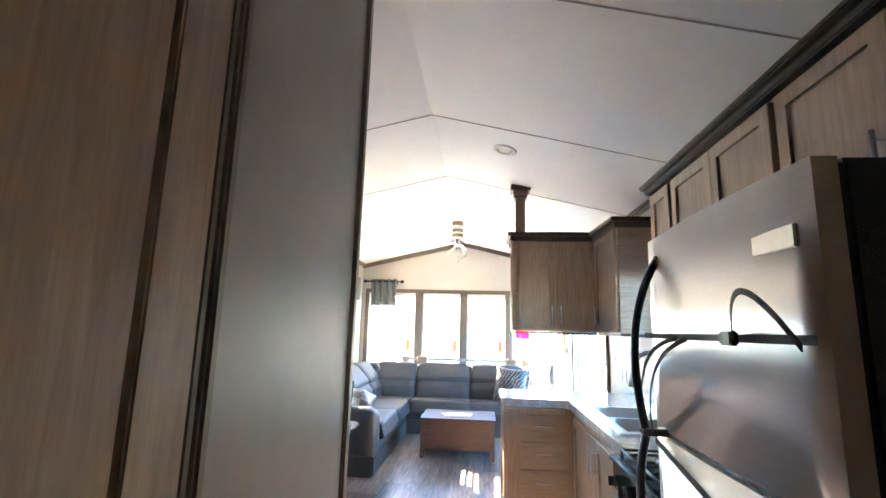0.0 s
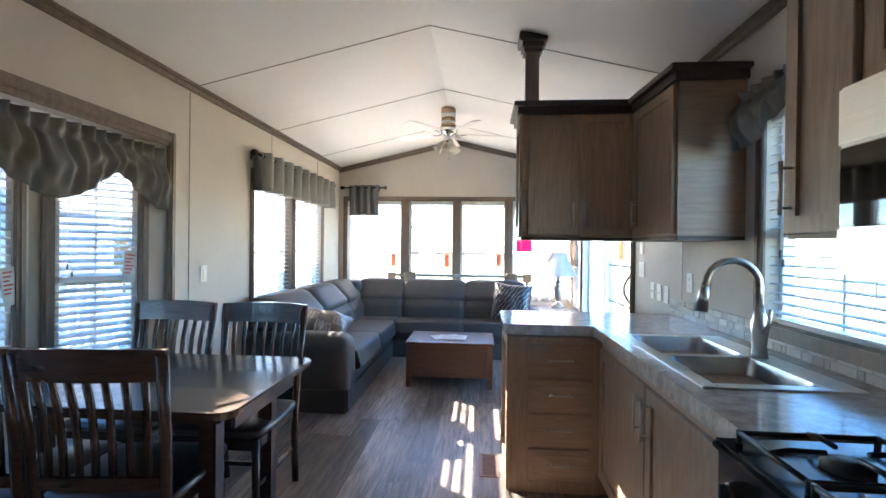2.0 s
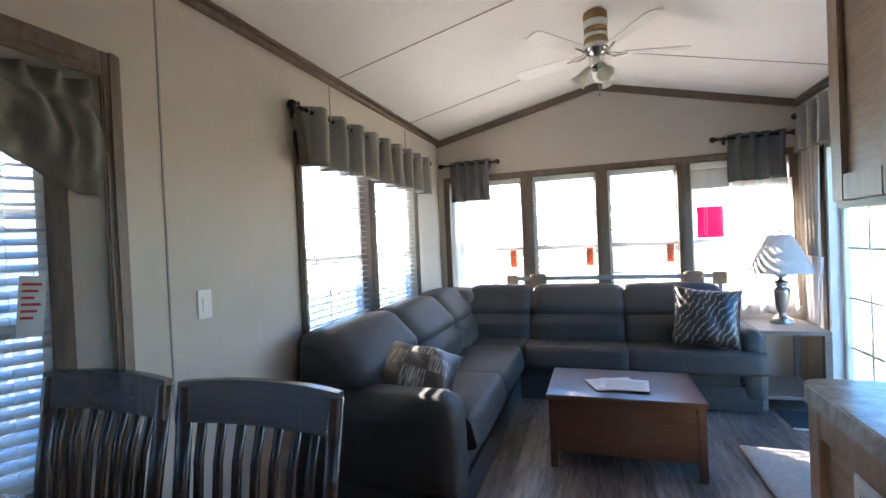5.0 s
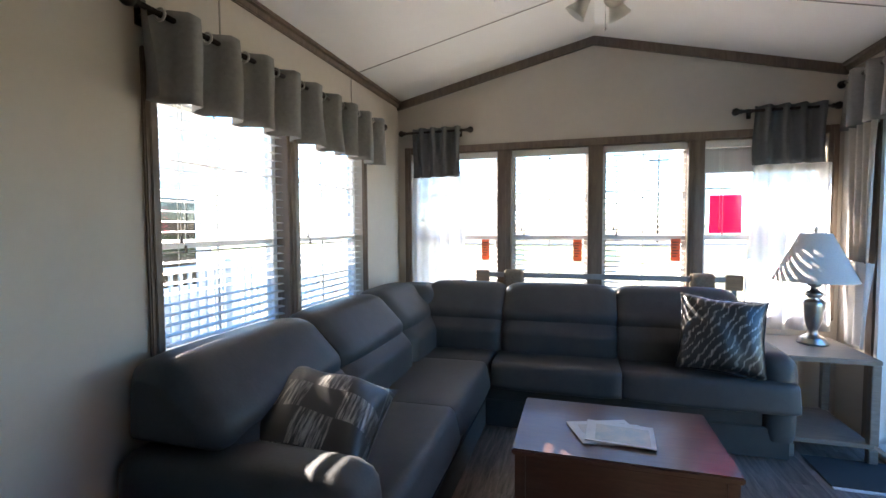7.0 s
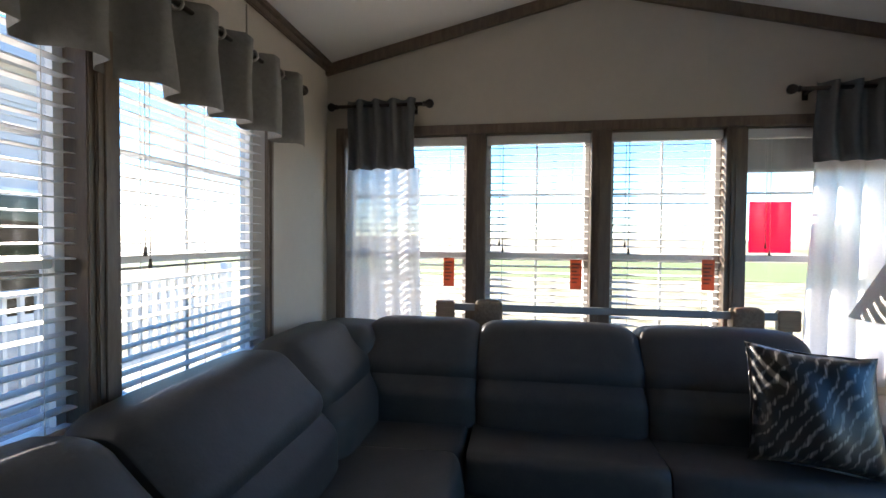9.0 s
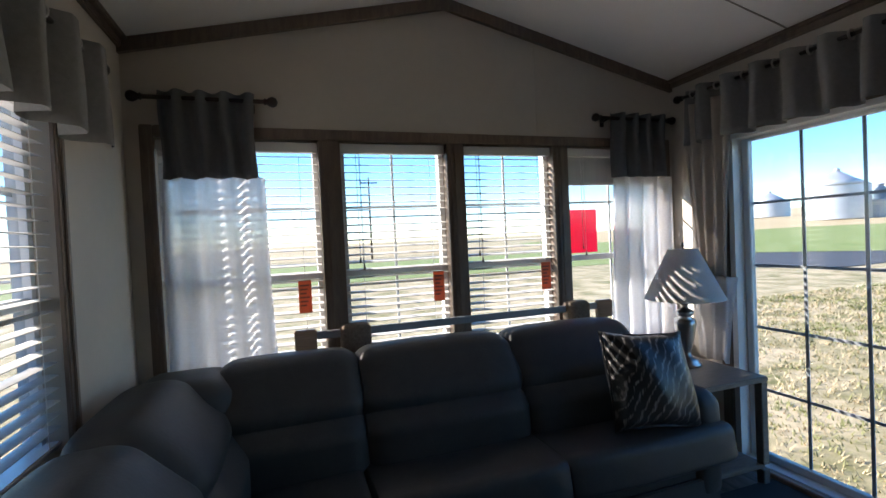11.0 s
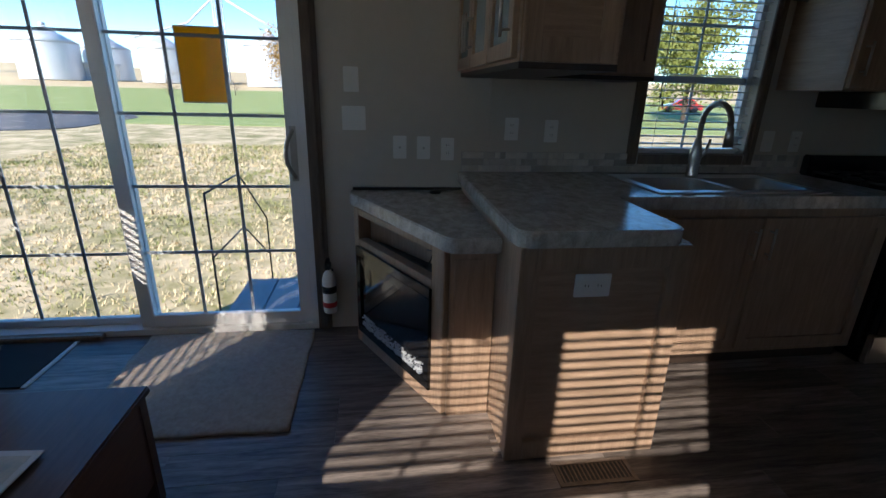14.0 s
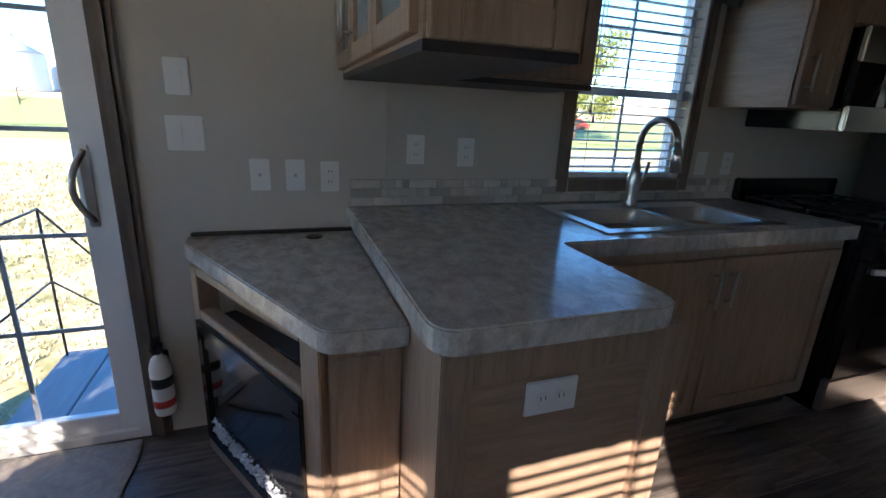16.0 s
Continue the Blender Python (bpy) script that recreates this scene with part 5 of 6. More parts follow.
stove = thing("gas_stove", pose(0, 0, 0), "black and stainless gas stove with iron grates", "stove")
SY, EY = 1.80, 2.555
part("body", B((1.40, SY, 0.02), (2.05, EY, 0.885), 0.004), M_BLACK, stove)
part("cooktop", B((1.33, SY, 0.8855), (2.05, EY, 0.912), 0.008), M_BLACK, stove)
part("control_panel", B((1.345, SY, 0.775), (1.3995, EY, 0.885), 0.006), M_BLACK, stove)
part("oven_door", B((1.36, SY + 0.005, 0.20), (1.3995, EY - 0.005, 0.765), 0.006), M_BLACK, stove)
part("oven_glass", B((1.355, SY + 0.12, 0.34), (1.3605, EY - 0.12, 0.63)), M_BLACKGLASS, stove)
part("oven_handle", join(tube(arc((1.355, SY + 0.04, 0.725), (1.29, (SY + EY) / 2, 0.725), (1.355, EY - 0.04, 0.725), 12), 0.014, 10)), M_STEEL, stove, "curved steel bar handle")
part("storage_drawer", B((1.365, SY + 0.005, 0.03), (1.3995, EY - 0.005, 0.19), 0.005), M_STEEL, stove)
part("back_guard", B((1.99, SY, 0.913), (2.05, EY, 1.03), 0.008), M_BLACK, stove)
for k in range(5):
    y = SY + 0.10 + k * 0.139
    kn = lathe([(0.024, 0), (0.022, 0.022), (0.017, 0.03), (0.002, 0.031)], 16)
    kn.transform(Matrix.Translation((1.345, y, 0.83)) @ Matrix.Rotation(-math.pi / 2, 4, "Y"))
    part("knob", join(kn, B((1.30, y - 0.005, 0.812), (1.315, y + 0.005, 0.848), 0.002)), M_BLACK, stove)
for gx in (1.375, 1.69):
    for gy in (SY + 0.03, SY + 0.265, SY + 0.50):
        bars = [tube([(gx, gy, 0.935), (gx + 0.29, gy, 0.935)], 0.006, 6), tube([(gx, gy + 0.22, 0.935), (gx + 0.29, gy + 0.22, 0.935)], 0.006, 6), tube([(gx, gy, 0.935), (gx, gy + 0.22, 0.935)], 0.006, 6), tube([(gx + 0.29, gy, 0.935), (gx + 0.29, gy + 0.22, 0.935)], 0.006, 6)]
        for a in range(4):
            ang = a * math.pi / 2
            c = Vector((gx + 0.145, gy + 0.11, 0.938))
            o = Vector((math.cos(ang) * 0.145, math.sin(ang) * 0.11, 0))
            bars.append(tube([c + o, c + o * 0.75 + Vector((0, 0, 0.008)), c + o * 0.28 + Vector((0, 0, 0.006))], 0.006, 6))
        for px, py in ((0, 0), (0.29, 0), (0, 0.22), (0.29, 0.22)):
            bars.append(tube([(gx + px, gy + py, 0.911), (gx + px, gy + py, 0.94)], 0.007, 6))
        part("grate", join(*bars), M_BLACKMATT, stove, "black cast-iron grate")
        part("burner", lathe([(0.045, 0.9115), (0.045, 0.922), (0.033, 0.924), (0.033, 0.93), (0.002, 0.931)], 18), M_BLACKMATT, stove).location = (gx + 0.145, gy + 0.11, 0)

fridge = thing("refrigerator", pose(0, 0, 0), "stainless top-freezer refrigerator with black sides, taped shut with straps", "refrigerator")
FXR, FY0, FY1, FZ = 1.245, 1.09, 1.755, 1.67
part("body", B((FXR + 0.055, FY0, 0.02), (1.93, FY1, FZ), 0.008), M_FRIDGESIDE, fridge)
# black strip filling the gap between the two doors
part("door_divider", B((FXR + 0.012, FY0 + 0.004, 1.1605), (FXR + 0.054, FY1 - 0.004, 1.1745)), M_BLACKMATT, fridge)


def bulged_door(z0, z1):
    bm, n = bmesh.new(), 12
    rows = []
    for i in range(n + 1):
        u = i / n
        x = FXR + 0.014 * (2 * u - 1) ** 2
        rows.append([bm.verts.new((xx, FY0 + (FY1 - FY0) * u, z)) for xx, z in ((x, z0), (x, z1), (FXR + 0.05, z1), (FXR + 0.05, z0))])
    for a, b in zip(rows, rows[1:]):
        for k in range(4):
            bm.faces.new((a[k], a[(k + 1) % 4], b[(k + 1) % 4], b[k])).smooth = k == 0
    bm.faces.new(rows[0][::-1]), bm.faces.new(rows[-1])
    return bm


top_door = part("freezer_door", bulged_door(1.175, FZ), M_STEEL, fridge, "brushed steel door")
low_door = part("fridge_door", bulged_door(0.08, 1.16), M_STEEL, fridge, "brushed steel door")
part("badge", B((FXR + 0.004, 1.125, 1.545), (FXR + 0.014, 1.235, 1.58), 0.002), M_NICKEL, top_door)
hy = FY1 - 0.075
part("handle", tube(arc((FXR + 0.012, hy, 1.615), (FXR - 0.055, hy, 1.42), (FXR - 0.04, hy, 1.182), 16), 0.0105, 10), M_HANDLE, top_door, "bowed dark grey handle")
part("handle", tube(arc((FXR - 0.04, hy, 1.162), (FXR - 0.055, hy, 0.93), (FXR + 0.012, hy, 0.60), 16), 0.0105, 10), M_HANDLE, low_door, "bowed dark grey handle")
part("handle_mount", B((FXR - 0.05, hy - 0.018, 1.164), (FXR + 0.02, hy + 0.018, 1.18), 0.003), M_HANDLE, fridge)


def strap(points, w=0.014):
    bm, rows = bmesh.new(), []
    for p in points:
        p = Vector(p)
        rows.append([bm.verts.new(p + Vector((dx, 0, dz))) for dx, dz in ((0, -w), (0, w), (0.003, w), (0.003, -w))])
    for a, b in zip(rows, rows[1:]):
        for k in range(4):
            bm.faces.new((a[k], b[k], b[(k + 1) % 4], a[(k + 1) % 4]))
    return bm


part("strap", strap([(FXR - 0.012 + 0.012 * abs(s - 0.5), FY0 + (FY1 - FY0) * s, 1.41) for s in (k / 12 for k in range(13))], 0.007), M_WEB, fridge, "dark webbing strap")
part("strap", strap([(FXR - 0.012, FY0 + (FY1 - FY0) * s, 1.04 + 0.12 * s) for s in (k / 12 for k in range(12))], 0.007), M_WEB, fridge, "dark webbing strap")
part("buckle", B((FXR - 0.028, 1.265, 1.397), (FXR - 0.012, 1.305, 1.423), 0.003), M_BLACKMATT, fridge)
part("strap", strap(arc((FXR - 0.024, 1.265, 1.412), (FXR - 0.055, 1.17, 1.482), (FXR - 0.035, 1.075, 1.40), 14), 0.005), M_WEB, fridge, "loose strap end")
part("strap", strap(arc((FXR - 0.02, 1.51, 1.405), (FXR - 0.055, 1.625, 1.335), (FXR - 0.045, 1.67, 1.165), 14), 0.005), M_WEB, fridge, "loose strap end")
part("strap", strap(arc((FXR - 0.02, 1.46, 1.405), (FXR - 0.045, 1.59, 1.325), (FXR - 0.035, 1.65, 1.175), 14), 0.005), M_WEB, fridge, "loose strap end")

# hall: wood door with stile and dark jamb
hd = thing("door_2", pose(0.431, 0, 0), "oak-grain hall door with dark jamb", "door", kind="structure")
part("leaf", B((0.0, -0.35, 0.02), (0.018, 0.858, 2.66), 0.003), M_OAK, hd)
part("stile", B((0.0, 0.866, 0.02), (0.022, 0.958, 2.66), 0.003), M_OAK, hd)
part("jamb", join(B((0.0, 0.96, 0.0), (0.020, 0.978, 2.66), 0.004), B((0.0, 0.978, 0.0), (0.028, 0.998, 2.66), 0.005), B((0.0, 0.998, 0.0), (0.016, 1.018, 2.66), 0.003)), M_TRIM, hd, "dark jamb moulding")

# ---- fireplace cabinet ----
fp = thing("fireplace_cabinet", pose(0, 0, 0), "corner oak fireplace cabinet with stone-look top", "cabinet")
A, C, D = Vector((1.93, 5.165)), Vector((1.245, 4.79)), Vector((1.215, 4.604))
u = (A - C).normalized()
FPM = pose(A.x, A.y, 0, 0, 0, math.degrees(math.atan2(-u.y, -u.x)))
FL = (A - C).length
part("body", join(prism([(R - 0.003, 4.604), (R - 0.003, 5.15), (A.x + 0.05, 5.12), (C.x + 0.12, C.y - 0.03), (D.x + 0.02, 4.604)], 0.0, 0.50), prism([(R - 0.003, 4.604), (R - 0.003, 5.14), (1.80, 4.96), (1.42, 4.70), (1.30, 4.604)], 0.50, 0.755)), M_OAK, fp)


def on_front(lo, hi, bevel=0.003):
    bm = B(lo, hi, bevel)
    bm.transform(FPM)
    return bm


f0, f1 = 0.05, FL - 0.085
part("front_frame", join(on_front((0, -0.02, 0), (f0, 0.05, 0.757)), on_front((f1, -0.02, 0), (FL, 0.05, 0.757)), on_front((f0, -0.02, 0), (f1, 0.02, 0.075)), on_front((f0, -0.02, 0.565), (f1, 0.03, 0.60)), on_front((f0, -0.02, 0.725), (f1, 0.03, 0.757))), M_OAK, fp)
part("niche_floor", on_front((f0, 0.0, 0.555), (f1, 0.2, 0.564)), M_DARKWOOD, fp)
part("side_panel", join(B((1.222, 4.605, 0), (1.24, 4.785, 0.756), 0.003), B((1.214, 4.66, 0.04), (1.223, 4.77, 0.72), 0.003)), M_OAK, fp)
ins = part("fireplace_insert", join(on_front((f0 - 0.01, -0.036, 0.08), (f1 + 0.01, -0.0205, 0.125)), on_front((f0 - 0.01, -0.036, 0.52), (f1 + 0.01, -0.0205, 0.565)), on_front((f0 - 0.01, -0.036, 0.125), (f0 + 0.03, -0.0205, 0.52)), on_front((f1 - 0.03, -0.036, 0.125), (f1 + 0.01, -0.0205, 0.52))), M_BLACK, fp, "black electric fireplace frame")
part("control_strip", on_front((f0 + 0.03, -0.031, 0.47), (f1 - 0.03, -0.022, 0.519)), M_BLACK, ins)
part("fire_glass", on_front((f0 + 0.03, -0.026, 0.125), (f1 - 0.03, -0.0215, 0.469), 0), M_BLACKGLASS, ins)
cb = bmesh.new()
rnd = random.Random(5)
for k in range(380):
    c = Vector((rnd.uniform(f0 + 0.04, f1 - 0.04), rnd.uniform(-0.034, -0.027), 0.13 + rnd.random() ** 1.5 * 0.06))
    bmesh.ops.create_icosphere(cb, subdivisions=1, radius=rnd.uniform(0.004, 0.008), matrix=FPM @ Matrix.Translation(c))
part("crystal_bed", cb, M_CRYSTAL, ins, "heap of clear crystals")
part("cable", tube([FPM @ Vector(p) for p in ((0.45, 0.05, 0.57), (0.50, 0.02, 0.62), (0.58, 0.04, 0.60), (0.60, 0.06, 0.68), (0.52, 0.08, 0.66))], 0.003, 6), M_BLACKMATT, fp)
part("top", prism(rounded([(R - 0.003, 4.604), (R - 0.003, 5.20), (1.965, 5.20), (1.165, 4.80), (1.165, 4.604)], [0, 0, 0.02, 0.07, 0]), 0.758, 0.818, 0.005), M_STONE, fp, "grey-beige stone-look laminate top")
part("back_edge", B((R - 0.022, 4.605, 0.8185), (R - 0.003, 5.19, 0.832), 0.003), M_DARKWOOD, fp)
part("cable_grommet", lathe([(0.03, 0.8182), (0.03, 0.8215), (0.02, 0.822), (0.001, 0.8215)], 20), M_BLACKMATT, fp).location = (1.97, 4.76, 0)

# ---- wall fittings ----
def plate(m, w, h, kind, label):
    """Local x along the wall, y into the room is negative, z up; centred."""
    p = thing("wall_plate", m, label, "switch" if kind == "switch" else "outlet", "white wall plates")
    part("cover", B((-w / 2, -0.007, -h / 2), (w / 2, 0, h / 2), 0.003), M_WHITE, p)
    n = 2 if w > 0.1 and h < 0.13 else 1
    for k in range(n):
        x = 0 if n == 1 else (-0.023 if k == 0 else 0.023)
        if kind == "switch":
            part("rocker", B((x - 0.016, -0.011, -0.033), (x + 0.016, -0.0065, 0.033), 0.002), M_WHITE, p)
        elif kind == "outlet":
            for z in ((-0.02, 0.02) if n == 1 else (0.0,)):
                part("socket", B((x - 0.015, -0.009, z - 0.013), (x + 0.015, -0.0065, z + 0.013), 0.003), M_WHITE, p)
                part("slots", join(B((x - 0.007, -0.0096, z - 0.004), (x - 0.005, -0.0088, z + 0.006)), B((x + 0.005, -0.0096, z - 0.004), (x + 0.007, -0.0088, z + 0.006))), M_BLACKMATT, p)
        else:
            part("jack", tube([(x, -0.006, 0), (x, -0.014, 0)], 0.006, 10), M_NICKEL, p)
    return p


for y, z, w, kd, lb in ((5.18, 1.37, 0.075, "switch", "white single rocker switch plate"), (5.172, 1.185, 0.118, "switch", "white double rocker switch plate"), (4.94, 1.042, 0.07, "jack", "white cable jack plate"), (4.815, 1.04, 0.07, "jack", "white cable jack plate"), (4.687, 1.035, 0.07, "outlet", "white duplex outlet plate"), (4.343, 1.144, 0.075, "outlet", "white safety outlet plate"), (4.122, 1.136, 0.075, "outlet", "white duplex outlet plate"), (2.80, 1.10, 0.075, "switch", "white rocker switch plate"), (2.62, 1.10, 0.07, "outlet", "white duplex outlet plate")):
    plate(pose(R, y, z, 0, 0, -90), w, 0.118, kd, lb)
plate(pose(L, 4.559, 1.134, 0, 0, 90), 0.075, 0.12, "switch", "white rocker switch plate on the side wall")
plate(pose(0.9655, 4.335, 0.71, 0, 0, -90), 0.13, 0.085, "outlet", "white double outlet plate on the peninsula end")
ext = thing("fire_extinguisher", pose(R - 0.062, 5.335, 0.13), "small white fire extinguisher with black head, wall mounted", "extinguisher")
part("cylinder", lathe([(0.002, 0), (0.034, 0.004), (0.038, 0.02), (0.038, 0.20), (0.028, 0.235), (0.014, 0.25), (0.014, 0.262)], 22), M_WHITE, ext)
part("label_band", lathe([(0.0385, 0.04), (0.0388, 0.04), (0.0388, 0.07), (0.0385, 0.07)], 22), M_RED, ext, "red printed label")
part("label_band", lathe([(0.0385, 0.125), (0.0388, 0.125), (0.0388, 0.165), (0.0385, 0.165)], 22), M_BLACKMATT, ext, "black printed band")
part("head", join(B((-0.03, -0.016, 0.262), (0.016, 0.016, 0.30), 0.005), tube([(-0.03, 0, 0.295), (-0.075, 0, 0.31)], 0.008, 8), B((-0.055, -0.01, 0.305), (0.02, 0.01, 0.318), 0.004)), M_BLACKMATT, ext)
part("bracket", B((0.038, -0.02, 0.06), (0.060, 0.02, 0.24), 0.003), M_BLACKMATT, ext)


def vent(x0, y0, x1, y1, label):
    v = thing("floor_vent", pose(x0, y0, 0), label, "vent", "floor vents")
    w, d = x1 - x0, y1 - y0
    part("frame", join(B((0, 0, 0), (w, 0.018, 0.005), 0.001), B((0, d - 0.018, 0), (w, d, 0.005), 0.001), B((0, 0.018, 0), (0.018, d - 0.018, 0.005), 0.001), B((w - 0.018, 0.018, 0), (w, d - 0.018, 0.005), 0.001)), M_TRIM, v)
    part("well", B((0.018, 0.018, 0.0005), (w - 0.018, d - 0.018, 0.001)), M_BLACKMATT, v)
    n = int((d - 0.036) / 0.016)
    for k in range(n):
        y = 0.018 + (k + 0.35) * (d - 0.036) / n
        part("slat", B((0.018, y, 0.0012), (w - 0.018, y + 0.006, 0.0042)), M_TRIM, v)


vent(0.80, 4.13, 0.915, 4.43, "brown slotted floor register by the peninsula")

# mosaic splashback
bs = thing("splashback", pose(R - 0.009, 4.61, CT), "mosaic tile splashback strip above the worktop", "splashback")
part("grout_bed", B((0, -2.04, 0.0005), (0.006, 0, 0.108)), M_GROUT, bs)
rnd = random.Random(11)
tile_meshes = {}
for row in range(3):
    y = -0.002
    while y > -2.0:
        w = rnd.choice((0.03, 0.06, 0.06, 0.09, 0.12))
        w = min(w, 2.038 + y)
        key = round(w, 3)
        if key < 0.012:
            break
        if key not in tile_meshes:
            bm = B((-0.005, -w + 0.002, 0.001), (0.0, -0.001, 0.034), 0.0015, 1)
            bmesh.ops.recalc_face_normals(bm, faces=bm.faces[:])
            me = bpy.data.meshes.new("tile")
            bm.to_mesh(me)
            bm.free()
            me.materials.append(M_TILE)
            tile_meshes[key] = me
        o = part("tile", tile_meshes[key], M_TILE, bs)
        o.location = (0, y, 0.002 + row * 0.0355)
        y -= w

# ---- outdoors ----
GZ = -0.72
ground = bmesh.new()
box(ground, (-2500, -2500, GZ - 1.0), (2500, 2500, GZ))
setting("ground", ground, M_GRASS, "dry straw-coloured grass with green patches", "ground")




def tufts(name, count, material, seed, label):
    """Short blades scattered over the ground outside the patio door, thicker in patches."""
    rnd = random.Random(seed)
    verts, faces = [], []
    for _ in range(count):
        x, y = R + 0.5 + 15 * rnd.random() ** 1.6, rnd.uniform(-3, 15)
        patch = noise.noise(Vector((x * 0.5, y * 0.5, 3)))
        if (patch > 0.1) != (seed == 2) and rnd.random() < 0.75:
            continue
        if x < R + T + 1.7 and 5.35 < y < 6.15:
            continue
        far = 1 + (x - R) * 0.09
        for _ in range(3):
            a, h, wd = rnd.uniform(0, 6.28), rnd.uniform(0.02, 0.05) * far, 0.007 * far
            bx, by = x + rnd.gauss(0, 0.03), y + rnd.gauss(0, 0.03)
            lean = rnd.uniform(0.3, 1.6) * h
            k = len(verts)
            verts += [(bx - wd * math.sin(a), by + wd * math.cos(a), GZ - 0.004), (bx + wd * math.sin(a), by - wd * math.cos(a), GZ - 0.004), (bx + lean * math.cos(a), by + lean * math.sin(a), GZ + h)]
            faces.append((k, k + 1, k + 2))
    me = bpy.data.meshes.new(name)
    me.from_pydata(verts, [], faces)
    me.materials.append(material)
    tagged(new(name, me), label, "grass", kind="stuff")


tufts("dry_grass", 20000, M_STRAW, 1, "short straw-dry grass blades on the ground")
tufts("green_grass", 24000, M_BLADE, 2, "short green grass blades in patches")


def sheet(name, pts, z, material, label, cat):
    return setting(name, prism(pts, GZ - 0.2, GZ + z), material, label, cat)


sheet("lawn", rounded([(24, -60), (300, -60), (300, 200), (60, 120), (28, 40)], [6, 6, 6, 6, 6]), 0.02, M_LAWN, "green mown lawn beyond the dry grass", "lawn")
sheet("lawn_strip", [(-200, 36), (24, 30), (40, 52), (-200, 60)], 0.02, M_LAWN, "green verge beside the field", "lawn")
sheet("field", [(-900, 75), (45, 68), (120, 900), (-900, 900)], 0.03, M_FIELD, "tan harvested field reaching the horizon", "field")
sheet("field_far", [(120, -700), (900, -700), (900, -60), (120, -90)], 0.05, M_FIELD, "tan harvested field beyond the lawn", "field")
sheet("drive", rounded([(17, 30), (23, 19), (32, 20), (60, 36), (60, 44), (30, 32)], [3, 2.5, 3, 2, 2, 3]), 0.04, M_ASPHALT, "dark asphalt driveway", "driveway")
sheet("road", [(-300, 62), (60, 55), (60, 60), (-300, 68)], 0.05, M_ASPHALT, "narrow country road", "road")


def rise(x, y):
    """The land climbs gently to the east, past the lawn."""
    d = math.hypot(x, y - 5)
    az = math.degrees(math.atan2(x, y - 5))
    k = max(0.0, min(1.0, (az - 32) / 25))
    return max(0.0, d - 42) * 0.030 * k * k * (3 - 2 * k)


def slope(name, radii, material, label, cat, lift):
    verts, faces = [], []
    azs = [32 + 3 * k for k in range(47)]
    for d in radii:
        for az in azs:
            x, y = d * math.sin(radians(az)), 5 + d * math.cos(radians(az))
            verts.append((x, y, GZ + lift + rise(x, y)))
    n = len(azs)
    for j in range(len(radii) - 1):
        for k in range(n - 1):
            a = j * n + k
            faces.append((a, a + n, a + n + 1, a + 1))
    bm = bmesh.new()
    vs = [bm.verts.new(p) for p in verts]
    for f in faces:
        bm.faces.new([vs[q] for q in f]).smooth = True
    return setting(name, bm, material, label, cat)


slope("lawn_rise", [41, 50, 60, 72, 88], M_LAWN, "green lawn climbing towards the grain bins", "lawn", 0.06)
slope("field_rise", [87.8, 105, 130, 180, 280, 450, 800], M_FIELD, "tan field on the rise beyond the lawn", "field", 0.05)


def pole(x, y, h):
    p = thing("utility_pole", pose(x, y, GZ + rise(x, y)), "tall wooden utility pole with crossarm", "pole", "utility poles")
    part("shaft", tube([(0, 0, 0), (0, 0, h)], 0.14, 8, 0.09), M_BARK, p)
    part("crossarm", B((-1.1, -0.06, h - 0.8), (1.1, 0.06, h - 0.65)), M_BARK, p)
    for k in (-1, -0.5, 0.5, 1):
        part("insulator", tube([(k, 0, h - 0.65), (k, 0, h - 0.5)], 0.04, 6), M_BIN, p)


pole(9.5, 64, 10.5)
pole(46, 60, 10)
pole(62, 58, 10)


def bin_(angle, dist, r, h, label="galvanised steel grain bin with cone roof"):
    a = radians(angle)
    bx, by = math.sin(a) * dist - 0.4, math.cos(a) * dist + 5.1
    b = thing("grain_bin", pose(bx, by, GZ + rise(bx, by)), label, "grain bin", "grain bins")
    prof = []
    n = int(h / 0.35)
    for k in range(n):
        prof += [(r, k * h / n), (r + 0.05, (k + 0.5) * h / n)]
    prof += [(r, h), (r + 0.15, h)]
    part("wall", lathe(prof, 40), M_BIN, b)
    part("roof", lathe([(r + 0.2, h), (r * 0.5, h + r * 0.3), (0.5, h + r * 0.58)], 40), M_BIN, b)
    part("cap", lathe([(0.5, h + r * 0.58), (0.5, h + r * 0.58 + 0.5), (0.05, h + r * 0.58 + 0.7)], 12), M_BIN, b)
    part("door_hatch", B((-r * 0.985 - 0.1, -0.5, 1.0), (-r * 0.985 + 0.1, 0.5, 2.4)), M_SIDING, b)


for ang, dist, r, h in ((59.2, 120, 5.0, 6.6), (63.6, 126, 4.3, 6.2), (68.3, 120, 4.6, 6.6), (72.2, 128, 3.6, 6.5), (78.4, 112, 5.0, 8.0), (84.5, 112, 4.6, 8.0), (54.0, 190, 5.5, 5.0)):
    bin_(ang, dist, r, h)
tower = thing("elevator_tower", pose(math.sin(radians(73.7)) * 122, math.cos(radians(73.7)) * 122 + 5.1, GZ + 2.4), "steel lattice grain elevator leg with walkway", "tower")
for sx in (-0.8, 0.8):
    for sy in (-0.8, 0.8):
        part("leg", tube([(sx, sy, 0), (sx, sy, 18.5)], 0.13, 6), M_BIN, tower)
for k in range(12):
    z = 1.5 * k
    part("brace", join(tube([(-0.8, -0.8, z), (-0.8, 0.8, z + 1.5)], 0.07, 5), tube([(0.8, -0.8, z + 1.5), (0.8, 0.8, z)], 0.07, 5), tube([(-0.8, -0.8, z), (0.8, -0.8, z + 1.5)], 0.07, 5)), M_BIN, tower)
